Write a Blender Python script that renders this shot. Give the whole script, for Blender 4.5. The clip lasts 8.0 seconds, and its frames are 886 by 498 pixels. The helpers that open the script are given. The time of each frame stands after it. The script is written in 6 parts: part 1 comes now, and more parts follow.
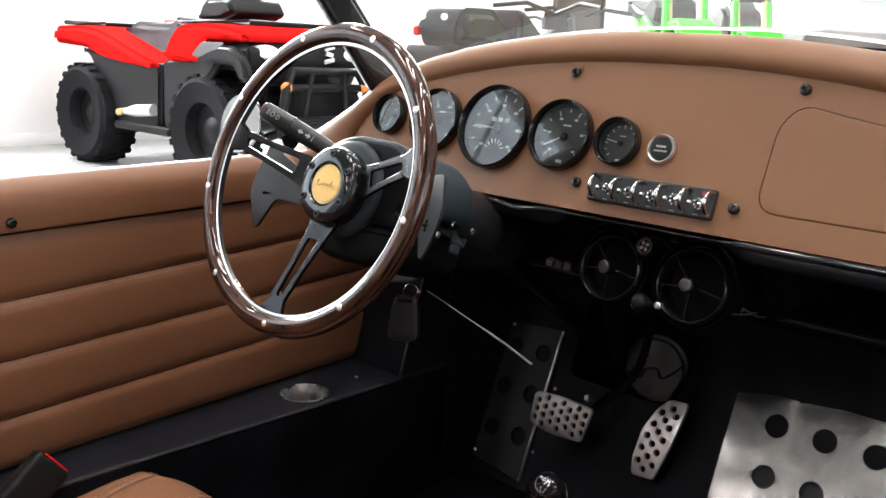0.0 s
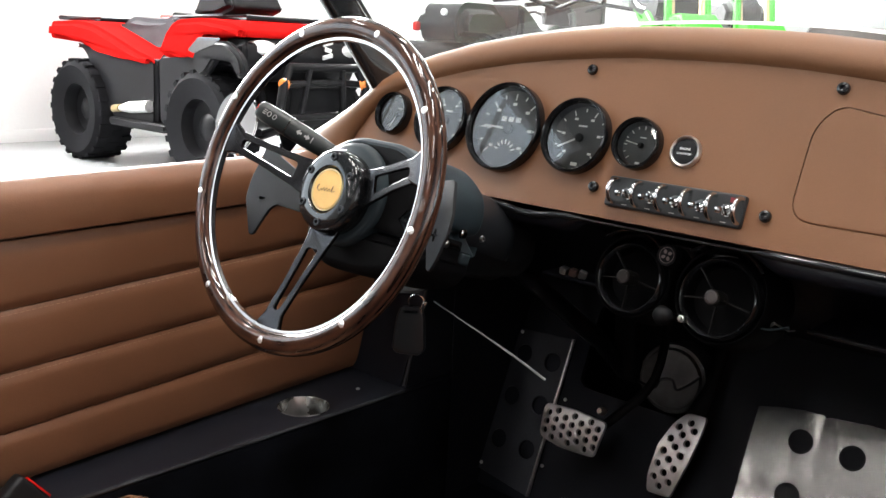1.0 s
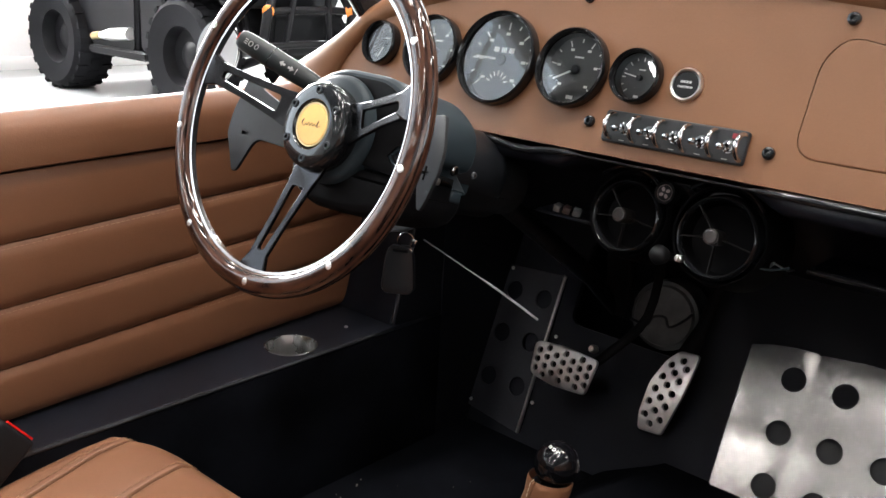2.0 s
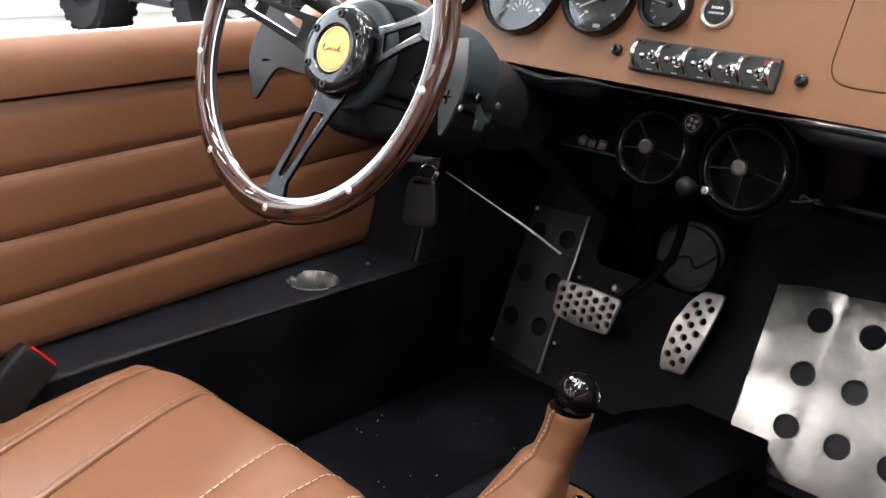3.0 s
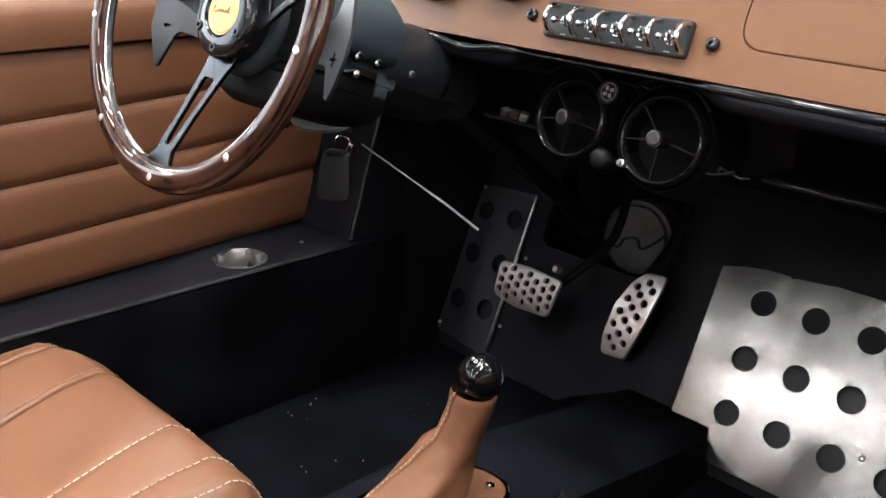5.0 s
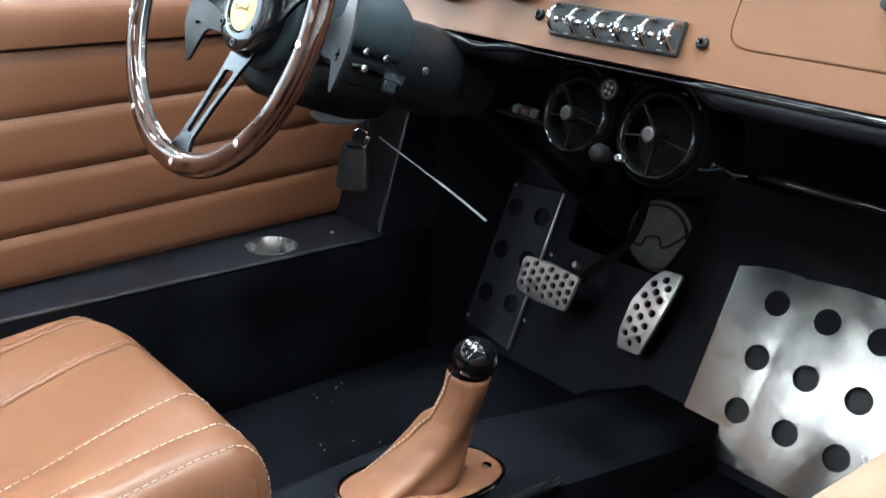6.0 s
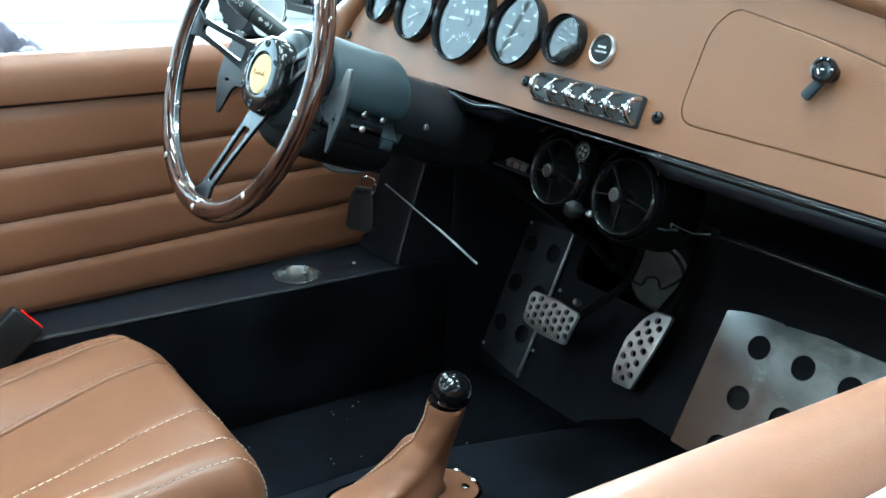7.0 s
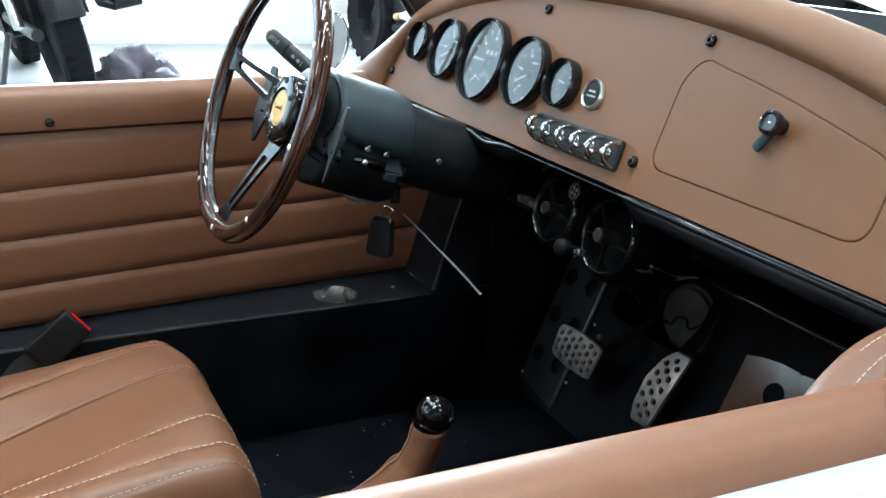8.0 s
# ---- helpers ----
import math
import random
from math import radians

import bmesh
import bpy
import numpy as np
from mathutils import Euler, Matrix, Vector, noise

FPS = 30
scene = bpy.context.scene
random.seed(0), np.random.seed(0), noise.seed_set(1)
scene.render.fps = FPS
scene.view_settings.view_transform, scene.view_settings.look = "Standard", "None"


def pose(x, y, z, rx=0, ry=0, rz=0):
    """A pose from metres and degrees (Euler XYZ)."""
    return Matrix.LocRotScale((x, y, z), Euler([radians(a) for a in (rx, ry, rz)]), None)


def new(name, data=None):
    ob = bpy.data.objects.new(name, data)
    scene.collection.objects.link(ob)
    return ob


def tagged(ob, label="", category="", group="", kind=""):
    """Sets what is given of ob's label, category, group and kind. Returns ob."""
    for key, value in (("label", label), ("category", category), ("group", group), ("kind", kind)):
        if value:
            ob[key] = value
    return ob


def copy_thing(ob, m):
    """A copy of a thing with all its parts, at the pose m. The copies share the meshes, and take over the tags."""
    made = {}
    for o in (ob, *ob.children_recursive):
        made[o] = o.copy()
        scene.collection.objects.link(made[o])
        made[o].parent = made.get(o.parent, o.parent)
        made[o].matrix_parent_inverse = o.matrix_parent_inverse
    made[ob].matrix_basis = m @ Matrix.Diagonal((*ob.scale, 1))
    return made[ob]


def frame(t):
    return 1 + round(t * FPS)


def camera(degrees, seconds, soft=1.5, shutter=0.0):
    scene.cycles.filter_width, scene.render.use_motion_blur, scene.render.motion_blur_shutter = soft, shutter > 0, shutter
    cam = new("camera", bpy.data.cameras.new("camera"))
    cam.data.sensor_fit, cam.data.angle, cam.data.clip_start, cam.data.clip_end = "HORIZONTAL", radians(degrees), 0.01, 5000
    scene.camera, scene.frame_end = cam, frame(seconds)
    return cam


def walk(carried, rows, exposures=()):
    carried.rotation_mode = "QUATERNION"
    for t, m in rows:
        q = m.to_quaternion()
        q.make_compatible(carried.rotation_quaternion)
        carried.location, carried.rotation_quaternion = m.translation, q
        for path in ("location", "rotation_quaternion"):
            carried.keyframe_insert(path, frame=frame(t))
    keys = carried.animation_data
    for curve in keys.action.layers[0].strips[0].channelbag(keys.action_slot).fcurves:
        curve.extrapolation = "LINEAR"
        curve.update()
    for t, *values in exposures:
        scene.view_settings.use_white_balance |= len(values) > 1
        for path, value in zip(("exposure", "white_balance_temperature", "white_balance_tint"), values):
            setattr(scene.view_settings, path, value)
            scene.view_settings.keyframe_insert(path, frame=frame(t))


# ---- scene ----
cam = camera(51.0, 8.0)
PATH = [
    (0.0, 0.4218, -0.0043, 0.9296, 77.706, -2.803, 43.035),
    (0.5, 0.3907, 0.0239, 0.9253, 77.645, -2.803, 43.051),
    (1.0, 0.3668, 0.038, 0.9289, 77.449, -2.803, 42.897),
    (1.5, 0.3552, 0.0461, 0.9308, 75.727, -2.802, 42.544),
    (2.0, 0.3415, 0.061, 0.9287, 73.183, -2.99, 42.157),
    (2.2, 0.3365, 0.0623, 0.9215, 72.532, -3.179, 41.96),
    (3.5, 0.3515, 0.0756, 0.8944, 69.646, -3.063, 44.594),
    (4.0, 0.3601, 0.0987, 0.8832, 69.646, -3.063, 44.594),
    (4.5, 0.3722, 0.1353, 0.8806, 69.634, -3.159, 44.121),
    (4.7, 0.3799, 0.1498, 0.8802, 69.598, -3.159, 44.139),
    (6.0, 0.4754, 0.1846, 0.8823, 69.654, -3.033, 49.397),
    (6.5, 0.538, 0.1784, 0.9173, 69.697, -3.2, 51.846),
    (7.0, 0.5998, 0.2005, 0.9559, 70.083, -3.269, 54.443),
    (7.5, 0.6676, 0.2453, 0.9744, 70.366, -3.12, 58.735),
    (8.0, 0.7189, 0.3097, 0.9888, 71.042, -3.241, 63.246),
]
EXPOSURES = [(0.0, -0.12, 6750, 12), (1.5, -0.04, 6750, 12), (2.2, 0.24, 6700, 12.5), (3.5, 0.55, 6750, 13), (4.7, 0.6, 6600, 12), (6.0, 0.95, 5850, 0), (6.5, 0.91, 5200, -8), (7.0, 0.64, 5200, -12), (8.0, 0.0, 5700, -3)]
walk(cam, [(t, pose(x, y, z, rx, ry, rz)) for t, x, y, z, rx, ry, rz in PATH], EXPOSURES)

# ---- light ----
world = bpy.data.worlds.new("room_world")
world.use_nodes = True
world.node_tree.nodes["Background"].inputs[0].default_value = (1, 1, 1, 1)
world.node_tree.nodes["Background"].inputs[1].default_value = 0.05
scene.world = world
LAMP_GLOW = 76.0
FLOOR_Z = 0.09


# ---- materials ----
def material(name, colour, rough=0.5, metal=0.0, grain=0.0, grain_size=200.0, bump=0.0, stain=0.0, stain_size=4.0, coat=0.0, spec=0.5, stretch=(1, 1, 1)):
    """A surface with fine grain and broad stains in colour, roughness and relief."""
    m = bpy.data.materials.new(name)
    m.use_nodes = True
    nt = m.node_tree
    bsdf = nt.nodes["Principled BSDF"]
    bsdf.inputs["Metallic"].default_value = metal
    bsdf.inputs["Coat Weight"].default_value = coat
    bsdf.inputs["Coat Roughness"].default_value = 0.04
    bsdf.inputs["Specular IOR Level"].default_value = spec
    co = nt.nodes.new("ShaderNodeTexCoord")
    mp = nt.nodes.new("ShaderNodeMapping")
    mp.inputs["Scale"].default_value = stretch
    nt.links.new(co.outputs["Object"], mp.inputs["Vector"])
    fine = nt.nodes.new("ShaderNodeTexNoise")
    fine.inputs["Scale"].default_value, fine.inputs["Detail"].default_value = grain_size, 4
    nt.links.new(mp.outputs["Vector"], fine.inputs["Vector"])
    broad = nt.nodes.new("ShaderNodeTexNoise")
    broad.inputs["Scale"].default_value, broad.inputs["Detail"].default_value = stain_size, 5
    nt.links.new(co.outputs["Object"], broad.inputs["Vector"])
    f = nt.nodes.new("ShaderNodeMapRange")
    f.inputs["To Min"].default_value, f.inputs["To Max"].default_value = 1 - grain, 1 + grain
    nt.links.new(fine.outputs["Fac"], f.inputs["Value"])
    b = nt.nodes.new("ShaderNodeMapRange")
    b.inputs["From Min"].default_value, b.inputs["From Max"].default_value = 0.3, 0.7
    b.inputs["To Min"].default_value, b.inputs["To Max"].default_value = 1 - stain, 1 + stain
    nt.links.new(broad.outputs["Fac"], b.inputs["Value"])
    mul = nt.nodes.new("ShaderNodeMath")
    mul.operation = "MULTIPLY"
    nt.links.new(f.outputs[0], mul.inputs[0])
    nt.links.new(b.outputs[0], mul.inputs[1])
    sc = nt.nodes.new("ShaderNodeVectorMath")
    sc.operation = "SCALE"
    sc.inputs[0].default_value = colour
    nt.links.new(mul.outputs[0], sc.inputs["Scale"])
    nt.links.new(sc.outputs[0], bsdf.inputs["Base Color"])
    r = nt.nodes.new("ShaderNodeMapRange")
    r.inputs["To Min"].default_value, r.inputs["To Max"].default_value = max(0.02, rough * (1 - 0.25 * (grain > 0))), min(1, rough * (1 + 0.25 * (grain > 0)))
    nt.links.new(broad.outputs["Fac"], r.inputs["Value"])
    nt.links.new(r.outputs[0], bsdf.inputs["Roughness"])
    if bump:
        bp = nt.nodes.new("ShaderNodeBump")
        bp.inputs["Strength"].default_value, bp.inputs["Distance"].default_value = bump, 0.0006
        nt.links.new(fine.outputs["Fac"], bp.inputs["Height"])
        nt.links.new(bp.outputs[0], bsdf.inputs["Normal"])
    return m


def leather(name, colour, rough=0.42, relief=0.17):
    """Grained hide: a pebble of small cells, soft creases and slight shifts of tone."""
    m = material(name, colour, rough, 0, 0.06, 420, 0, 0.06, 5.0, spec=0.32)
    nt = m.node_tree
    bsdf = nt.nodes["Principled BSDF"]
    co = nt.nodes.new("ShaderNodeTexCoord")
    cell = nt.nodes.new("ShaderNodeTexVoronoi")
    cell.inputs["Scale"].default_value = 620
    nt.links.new(co.outputs["Object"], cell.inputs["Vector"])
    soft = nt.nodes.new("ShaderNodeTexNoise")
    soft.inputs["Scale"].default_value, soft.inputs["Detail"].default_value = 22, 3
    nt.links.new(co.outputs["Object"], soft.inputs["Vector"])
    b1 = nt.nodes.new("ShaderNodeBump")
    b1.inputs["Strength"].default_value, b1.inputs["Distance"].default_value = relief, 0.0003
    nt.links.new(cell.outputs["Distance"], b1.inputs["Height"])
    b2 = nt.nodes.new("ShaderNodeBump")
    b2.inputs["Strength"].default_value, b2.inputs["Distance"].default_value = 0.45 * relief, 0.004
    nt.links.new(soft.outputs["Fac"], b2.inputs["Height"])
    nt.links.new(b1.outputs[0], b2.inputs["Normal"])
    nt.links.new(b2.outputs[0], bsdf.inputs["Normal"])
    return m


def walnut(name):
    """Laminated, lacquered walnut: thin rings of dark and lighter wood round the rim, with streaks of grain."""
    m = material(name, (0.07, 0.028, 0.016), 0.4, 0, 0.25, 90, 0, 0.2, 14, coat=0.9, spec=0.05)
    nt = m.node_tree
    bsdf = nt.nodes["Principled BSDF"]
    co = nt.nodes.new("ShaderNodeTexCoord")
    sep = nt.nodes.new("ShaderNodeSeparateXYZ")
    nt.links.new(co.outputs["Object"], sep.inputs[0])
    wave = nt.nodes.new("ShaderNodeMath")
    wave.operation = "MULTIPLY"
    wave.inputs[1].default_value = 1500.0
    nt.links.new(sep.outputs["Z"], wave.inputs[0])
    s = nt.nodes.new("ShaderNodeMath")
    s.operation = "SINE"
    nt.links.new(wave.outputs[0], s.inputs[0])
    streak = nt.nodes.new("ShaderNodeTexNoise")
    streak.inputs["Scale"].default_value, streak.inputs["Detail"].default_value = 34, 4
    mp = nt.nodes.new("ShaderNodeMapping")
    mp.inputs["Scale"].default_value = (1, 1, 9)
    nt.links.new(co.outputs["Object"], mp.inputs["Vector"])
    nt.links.new(mp.outputs[0], streak.inputs["Vector"])
    add = nt.nodes.new("ShaderNodeMath")
    add.operation = "MULTIPLY_ADD"
    add.inputs[1].default_value = 0.2
    nt.links.new(s.outputs[0], add.inputs[0])
    nt.links.new(streak.outputs["Fac"], add.inputs[2])
    ramp = nt.nodes.new("ShaderNodeValToRGB")
    ramp.color_ramp.elements[0].position, ramp.color_ramp.elements[0].color = 0.3, (0.011, 0.0048, 0.0036, 1)
    ramp.color_ramp.elements[1].position, ramp.color_ramp.elements[1].color = 0.85, (0.075, 0.029, 0.0165, 1)
    nt.links.new(add.outputs[0], ramp.inputs[0])
    nt.links.new(ramp.outputs[0], bsdf.inputs["Base Color"])
    return m


def glow(name, colour, strength):
    m = bpy.data.materials.new(name)
    m.use_nodes = True
    b = m.node_tree.nodes["Principled BSDF"]
    b.inputs["Base Color"].default_value = (*colour, 1)
    b.inputs["Emission Color"].default_value = (*colour, 1)
    b.inputs["Emission Strength"].default_value = strength
    return m


def clear_glass(name, tint=(0.97, 0.985, 0.98), ior=1.45, veil=0.0):
    """Thin clear glass: lets light through, mirrors by its angle, and may carry a milky veil that stands in for glare.
    """
    m = bpy.data.materials.new(name)
    m.use_nodes = True
    nt = m.node_tree
    nt.nodes.remove(nt.nodes["Principled BSDF"])
    tr = nt.nodes.new("ShaderNodeBsdfTransparent")
    tr.inputs[0].default_value = (*tint, 1)
    gl = nt.nodes.new("ShaderNodeBsdfGlossy")
    gl.inputs["Roughness"].default_value = 0.02
    fr = nt.nodes.new("ShaderNodeFresnel")
    fr.inputs[0].default_value = ior
    mix = nt.nodes.new("ShaderNodeMixShader")
    nt.links.new(fr.outputs[0], mix.inputs[0])
    nt.links.new(tr.outputs[0], mix.inputs[1])
    nt.links.new(gl.outputs[0], mix.inputs[2])
    last = mix
    if veil:
        film = nt.nodes.new("ShaderNodeBsdfTranslucent")
        film.inputs[0].default_value = (0.8, 0.8, 0.8, 1)
        last = nt.nodes.new("ShaderNodeMixShader")
        last.inputs[0].default_value = veil
        nt.links.new(mix.outputs[0], last.inputs[1])
        nt.links.new(film.outputs[0], last.inputs[2])
    nt.links.new(last.outputs[0], nt.nodes["Material Output"].inputs[0])
    return m


TAN = leather("tan_leather", (0.148, 0.0625, 0.0315))
TAN_DASH = leather("tan_dash_leather", (0.172, 0.0765, 0.0355), 0.5, 0.16)
TAN_SEAT = leather("tan_seat_leather", (0.163, 0.073, 0.039), 0.42)
TAN_THREAD = material("tan_thread", (0.34, 0.2, 0.12), 0.7, 0, 0.2, 900)
THREAD = material("cream_thread", (0.6, 0.5, 0.4), 0.7, 0, 0.2, 900)
BLACK_GLOSS = material("black_gloss_paint", (0.008, 0.0085, 0.0095), 0.14, 0, 0.1, 300, 0.02, 0.1, 6, coat=0.7, spec=0.12)
BLACK_SATIN = material("black_satin_paint", (0.0062, 0.007, 0.0102), 0.34, 0, 0.15, 350, 0.16, 0.25, 9, spec=0.26)
BLACK_PLASTIC = material("black_plastic", (0.0065, 0.0068, 0.0078), 0.5, 0, 0.15, 700, 0.25, 0.1, 9, spec=0.2)
COLUMN_GREY = material("charcoal_plastic", (0.0165, 0.0248, 0.0298), 0.5, 0, 0.12, 900, 0.2, 0.1, 8, spec=0.2)
CARPET = material("black_carpet", (0.005, 0.0058, 0.0082), 0.95, 0, 0.6, 900, 1.0, 0.75, 9, spec=0.05)
TOE_VINYL = material("black_vinyl", (0.0098, 0.0112, 0.016), 0.55, 0, 0.2, 500, 0.3, 0.25, 7, spec=0.15)
# Scuffed edge tone, paler so that its colour carries the edges' highlight.
SCUFF_HIGHLIGHT = material("scuffed_highlight_edge", (0.028, 0.029, 0.033), 0.5, 0, 0.4, 120, 0.1, 0.5, 18, spec=0.3)


def dented(m, size, depth, stretch):
    """Adds broad shallow dents to a sheet's relief."""
    nt = m.node_tree
    bsdf = nt.nodes["Principled BSDF"]
    co = nt.nodes.new("ShaderNodeTexCoord")
    mp = nt.nodes.new("ShaderNodeMapping")
    mp.inputs["Scale"].default_value = stretch
    nt.links.new(co.outputs["Object"], mp.inputs["Vector"])
    wave = nt.nodes.new("ShaderNodeTexNoise")
    wave.inputs["Scale"].default_value, wave.inputs["Detail"].default_value = size, 1
    nt.links.new(mp.outputs["Vector"], wave.inputs["Vector"])
    bp = nt.nodes.new("ShaderNodeBump")
    bp.inputs["Strength"].default_value, bp.inputs["Distance"].default_value = 1.0, depth
    nt.links.new(wave.outputs["Fac"], bp.inputs["Height"])
    if bsdf.inputs["Normal"].is_linked:
        nt.links.new(bsdf.inputs["Normal"].links[0].from_socket, bp.inputs["Normal"])
    nt.links.new(bp.outputs[0], bsdf.inputs["Normal"])
    return m


PLATE_ALU = dented(material("bent_brushed_aluminium", (0.29, 0.287, 0.28), 0.17, 1.0, 0.05, 200, 0.04, 0.04, 6, stretch=(14, 0.4, 1)), 11.0, 0.0013, (1.0, 0.03, 1.0))
# Upright streaks of tone stand in for lights mirrored in the cup wall.
CUP_STEEL = material("streaked_steel", (0.42, 0.42, 0.41), 0.27, 1.0, 0.4, 110, 0.02, 0.0, 20, stretch=(1, 1, 0.02))
VENT_BLACK = material("vent_black", (0.0035, 0.0035, 0.004), 0.6, 0, 0.1, 300, 0, 0.1, 8, spec=0.06)
PEDAL_ALU = material("cast_aluminium", (0.94, 0.935, 0.93), 0.4, 0.92, 0.08, 500, 0.1, 0.08, 30)
STEEL = material("stainless_steel", (0.72, 0.72, 0.7), 0.3, 1.0, 0.08, 200, 0.05, 0.05, 20, stretch=(1, 1, 10))
CHROME = material("chrome", (0.62, 0.62, 0.62), 0.05, 1.0)
DARK_METAL = material("dark_anodised_metal", (0.036, 0.036, 0.039), 0.24, 1.0, 0.1, 300, 0.05, 0.1, 12)
GUNMETAL = material("grey_cast_metal", (0.095, 0.097, 0.1), 0.45, 0.3, 0.3, 90, 0.3, 0.3, 14)
WALNUT = walnut("walnut_lacquer")
YELLOW = material("yellow_enamel", (0.66, 0.4, 0.11), 0.4, 0, 0.06, 200, 0, 0.06, 30, coat=0.1, spec=0.3)
BROWN_INK = material("brown_ink", (0.12, 0.06, 0.03), 0.5)
DIAL = material("grey_dial", (0.045, 0.048, 0.05), 0.6, 0, 0.1, 300, 0, 0.1, 30)
DIAL_WHITE = material("white_print", (0.8, 0.8, 0.78), 0.6)
GAUGE_GLASS = clear_glass("gauge_glass", ior=1.6)
# Its small milky share stands in for glare over the view beyond.
SCREEN_GLASS = clear_glass("windscreen_glass", (0.84, 0.88, 0.87), 1.45, 0.022)
MIRROR = material("mirror_silver", (0.9, 0.9, 0.9), 0.02, 1.0)
RED = material("red_plastic", (0.42, 0.009, 0.008), 0.7, 0, 0.05, 60, 0, 0.08, 4, spec=0.0)
GREEN = material("green_plastic", (0.025, 0.38, 0.015), 0.4, 0, 0.05, 60, 0, 0.08, 4, spec=0.2)
WHITE_BODY = material("white_body_paint", (0.8, 0.8, 0.79), 0.25, 0, 0.02, 200, 0, 0.02, 3, coat=0.8)
RUBBER = material("tyre_rubber", (0.009, 0.009, 0.0105), 0.85, 0, 0.3, 120, 0.4, 0.3, 6, spec=0.08)
BIKE_BLACK = material("bike_black", (0.008, 0.008, 0.0095), 0.42, 0, 0.2, 90, 0.1, 0.2, 5, spec=0.18)
BIKE_GREY = material("bike_grey", (0.10, 0.10, 0.104), 0.4, 0.3, 0.2, 90, 0.1, 0.2, 5)
SILVER = material("silver_paint", (0.3, 0.31, 0.31), 0.35, 0.2, 0.03, 200, 0, 0.05, 3, coat=0.6)
RAG = material("grey_cloth", (0.1, 0.09, 0.115), 0.95, 0, 0.4, 220, 1.0, 0.3, 10)
AMBER = material("amber_lens", (0.7, 0.2, 0.03), 0.2, 0, 0.05, 100, 0, 0.05, 9, coat=0.6)
GOLD = material("gold_fork", (0.55, 0.42, 0.22), 0.3, 0.8, 0.05, 100, 0, 0.05, 9)
WALL_WHITE = material("white_wall_paint", (0.82, 0.83, 0.83), 0.7, 0, 0.03, 60, 0.15, 0.03, 0.8)
CEILING_DARK = material("dark_ceiling_paint", (0.1, 0.102, 0.105), 0.8, 0, 0.1, 60, 0.2, 0.1, 0.8)
WALL_GREY = material("grey_wall_paint", (0.45, 0.455, 0.46), 0.75, 0, 0.05, 60, 0.15, 0.05, 0.8)
FLOOR_PAINT = material("grey_epoxy_floor", (0.36, 0.375, 0.38), 0.35, 0, 0.06, 40, 0.05, 0.08, 0.9, coat=0.2)
LAMP_WHITE = glow("lamp_diffuser", (1.0, 0.985, 0.96), LAMP_GLOW)
SEAT_BELT = material("belt_webbing", (0.012, 0.012, 0.013), 0.8, 0, 0.3, 900, 0.5, 0.1, 20)
ZIP_GREY = material("pale_nylon", (0.13, 0.14, 0.14), 0.5, 0, 0.1, 300, 0, 0.1, 20)


# ---- mesh helpers ----
def part(name, bm, mat, parent=None, label="", m=None, smooth=40):
    """Links a bmesh as one mesh object, at the pose m under a parent."""
    me = bpy.data.meshes.new(name)
    bmesh.ops.recalc_face_normals(bm, faces=bm.faces)
    bm.to_mesh(me)
    bm.free()
    me.materials.append(mat)
    if smooth:
        me.polygons.foreach_set("use_smooth", [True] * len(me.polygons))
        me.set_sharp_from_angle(angle=radians(smooth))
    ob = new(name, me)
    if parent:
        ob.parent = parent
    if m is not None:
        ob.matrix_basis = m
    if label:
        tagged(ob, label)
    return ob


def again(ob, m, parent=None):
    """Another object on the same mesh."""
    o = new(ob.name.split(".")[0], ob.data)
    o.parent = parent or ob.parent
    o.matrix_basis = m
    for k in ("label",):
        if k in ob:
            o[k] = ob[k]
    return o


def empty(name, m, label, category, group="", kind="", parent=None):
    ob = new(name)
    if parent:
        ob.parent = parent
        ob.matrix_basis = m
        return tagged(ob, label)
    ob.empty_display_size = 0.02
    ob.matrix_basis = m
    return tagged(ob, label, category, group, kind)


def box(x0, x1, y0, y1, z0, z1, bevel=0.0, seg=2):
    bm = bmesh.new()
    bmesh.ops.create_cube(bm, size=1, matrix=Matrix.Translation(((x0 + x1) / 2, (y0 + y1) / 2, (z0 + z1) / 2)) @ Matrix.Diagonal((x1 - x0, y1 - y0, z1 - z0, 1)))
    if bevel:
        bmesh.ops.bevel(bm, geom=bm.edges[:], offset=bevel, segments=seg, profile=0.5, affect="EDGES")
    return bm


def moved(bm, m):
    bmesh.ops.transform(bm, matrix=m, verts=bm.verts)
    return bm


def joined(*bms):
    """Pieces of one part in one bmesh."""
    out = bmesh.new()
    for b in bms:
        me = bpy.data.meshes.new("join")
        b.to_mesh(me)
        b.free()
        out.from_mesh(me)
        bpy.data.meshes.remove(me)
    return out


def lathe(profile, n=32, closed=False):
    """Turns rows of (radius, z) round the z axis."""
    bm = bmesh.new()
    rings = []
    for r, z in profile:
        if r < 1e-6:
            rings.append([bm.verts.new((0, 0, z))])
        else:
            rings.append([bm.verts.new((r * math.cos(2 * math.pi * i / n), r * math.sin(2 * math.pi * i / n), z)) for i in range(n)])
    pairs = list(zip(rings, rings[1:])) + ([(rings[-1], rings[0])] if closed else [])
    for a, b in pairs:
        for i in range(n):
            j = (i + 1) % n
            f = [a[i % len(a)], a[j % len(a)], b[j % len(b)], b[i % len(b)]]
            f = list(dict.fromkeys(f))
            if len(f) > 2:
                bm.faces.new(f)
    return bm


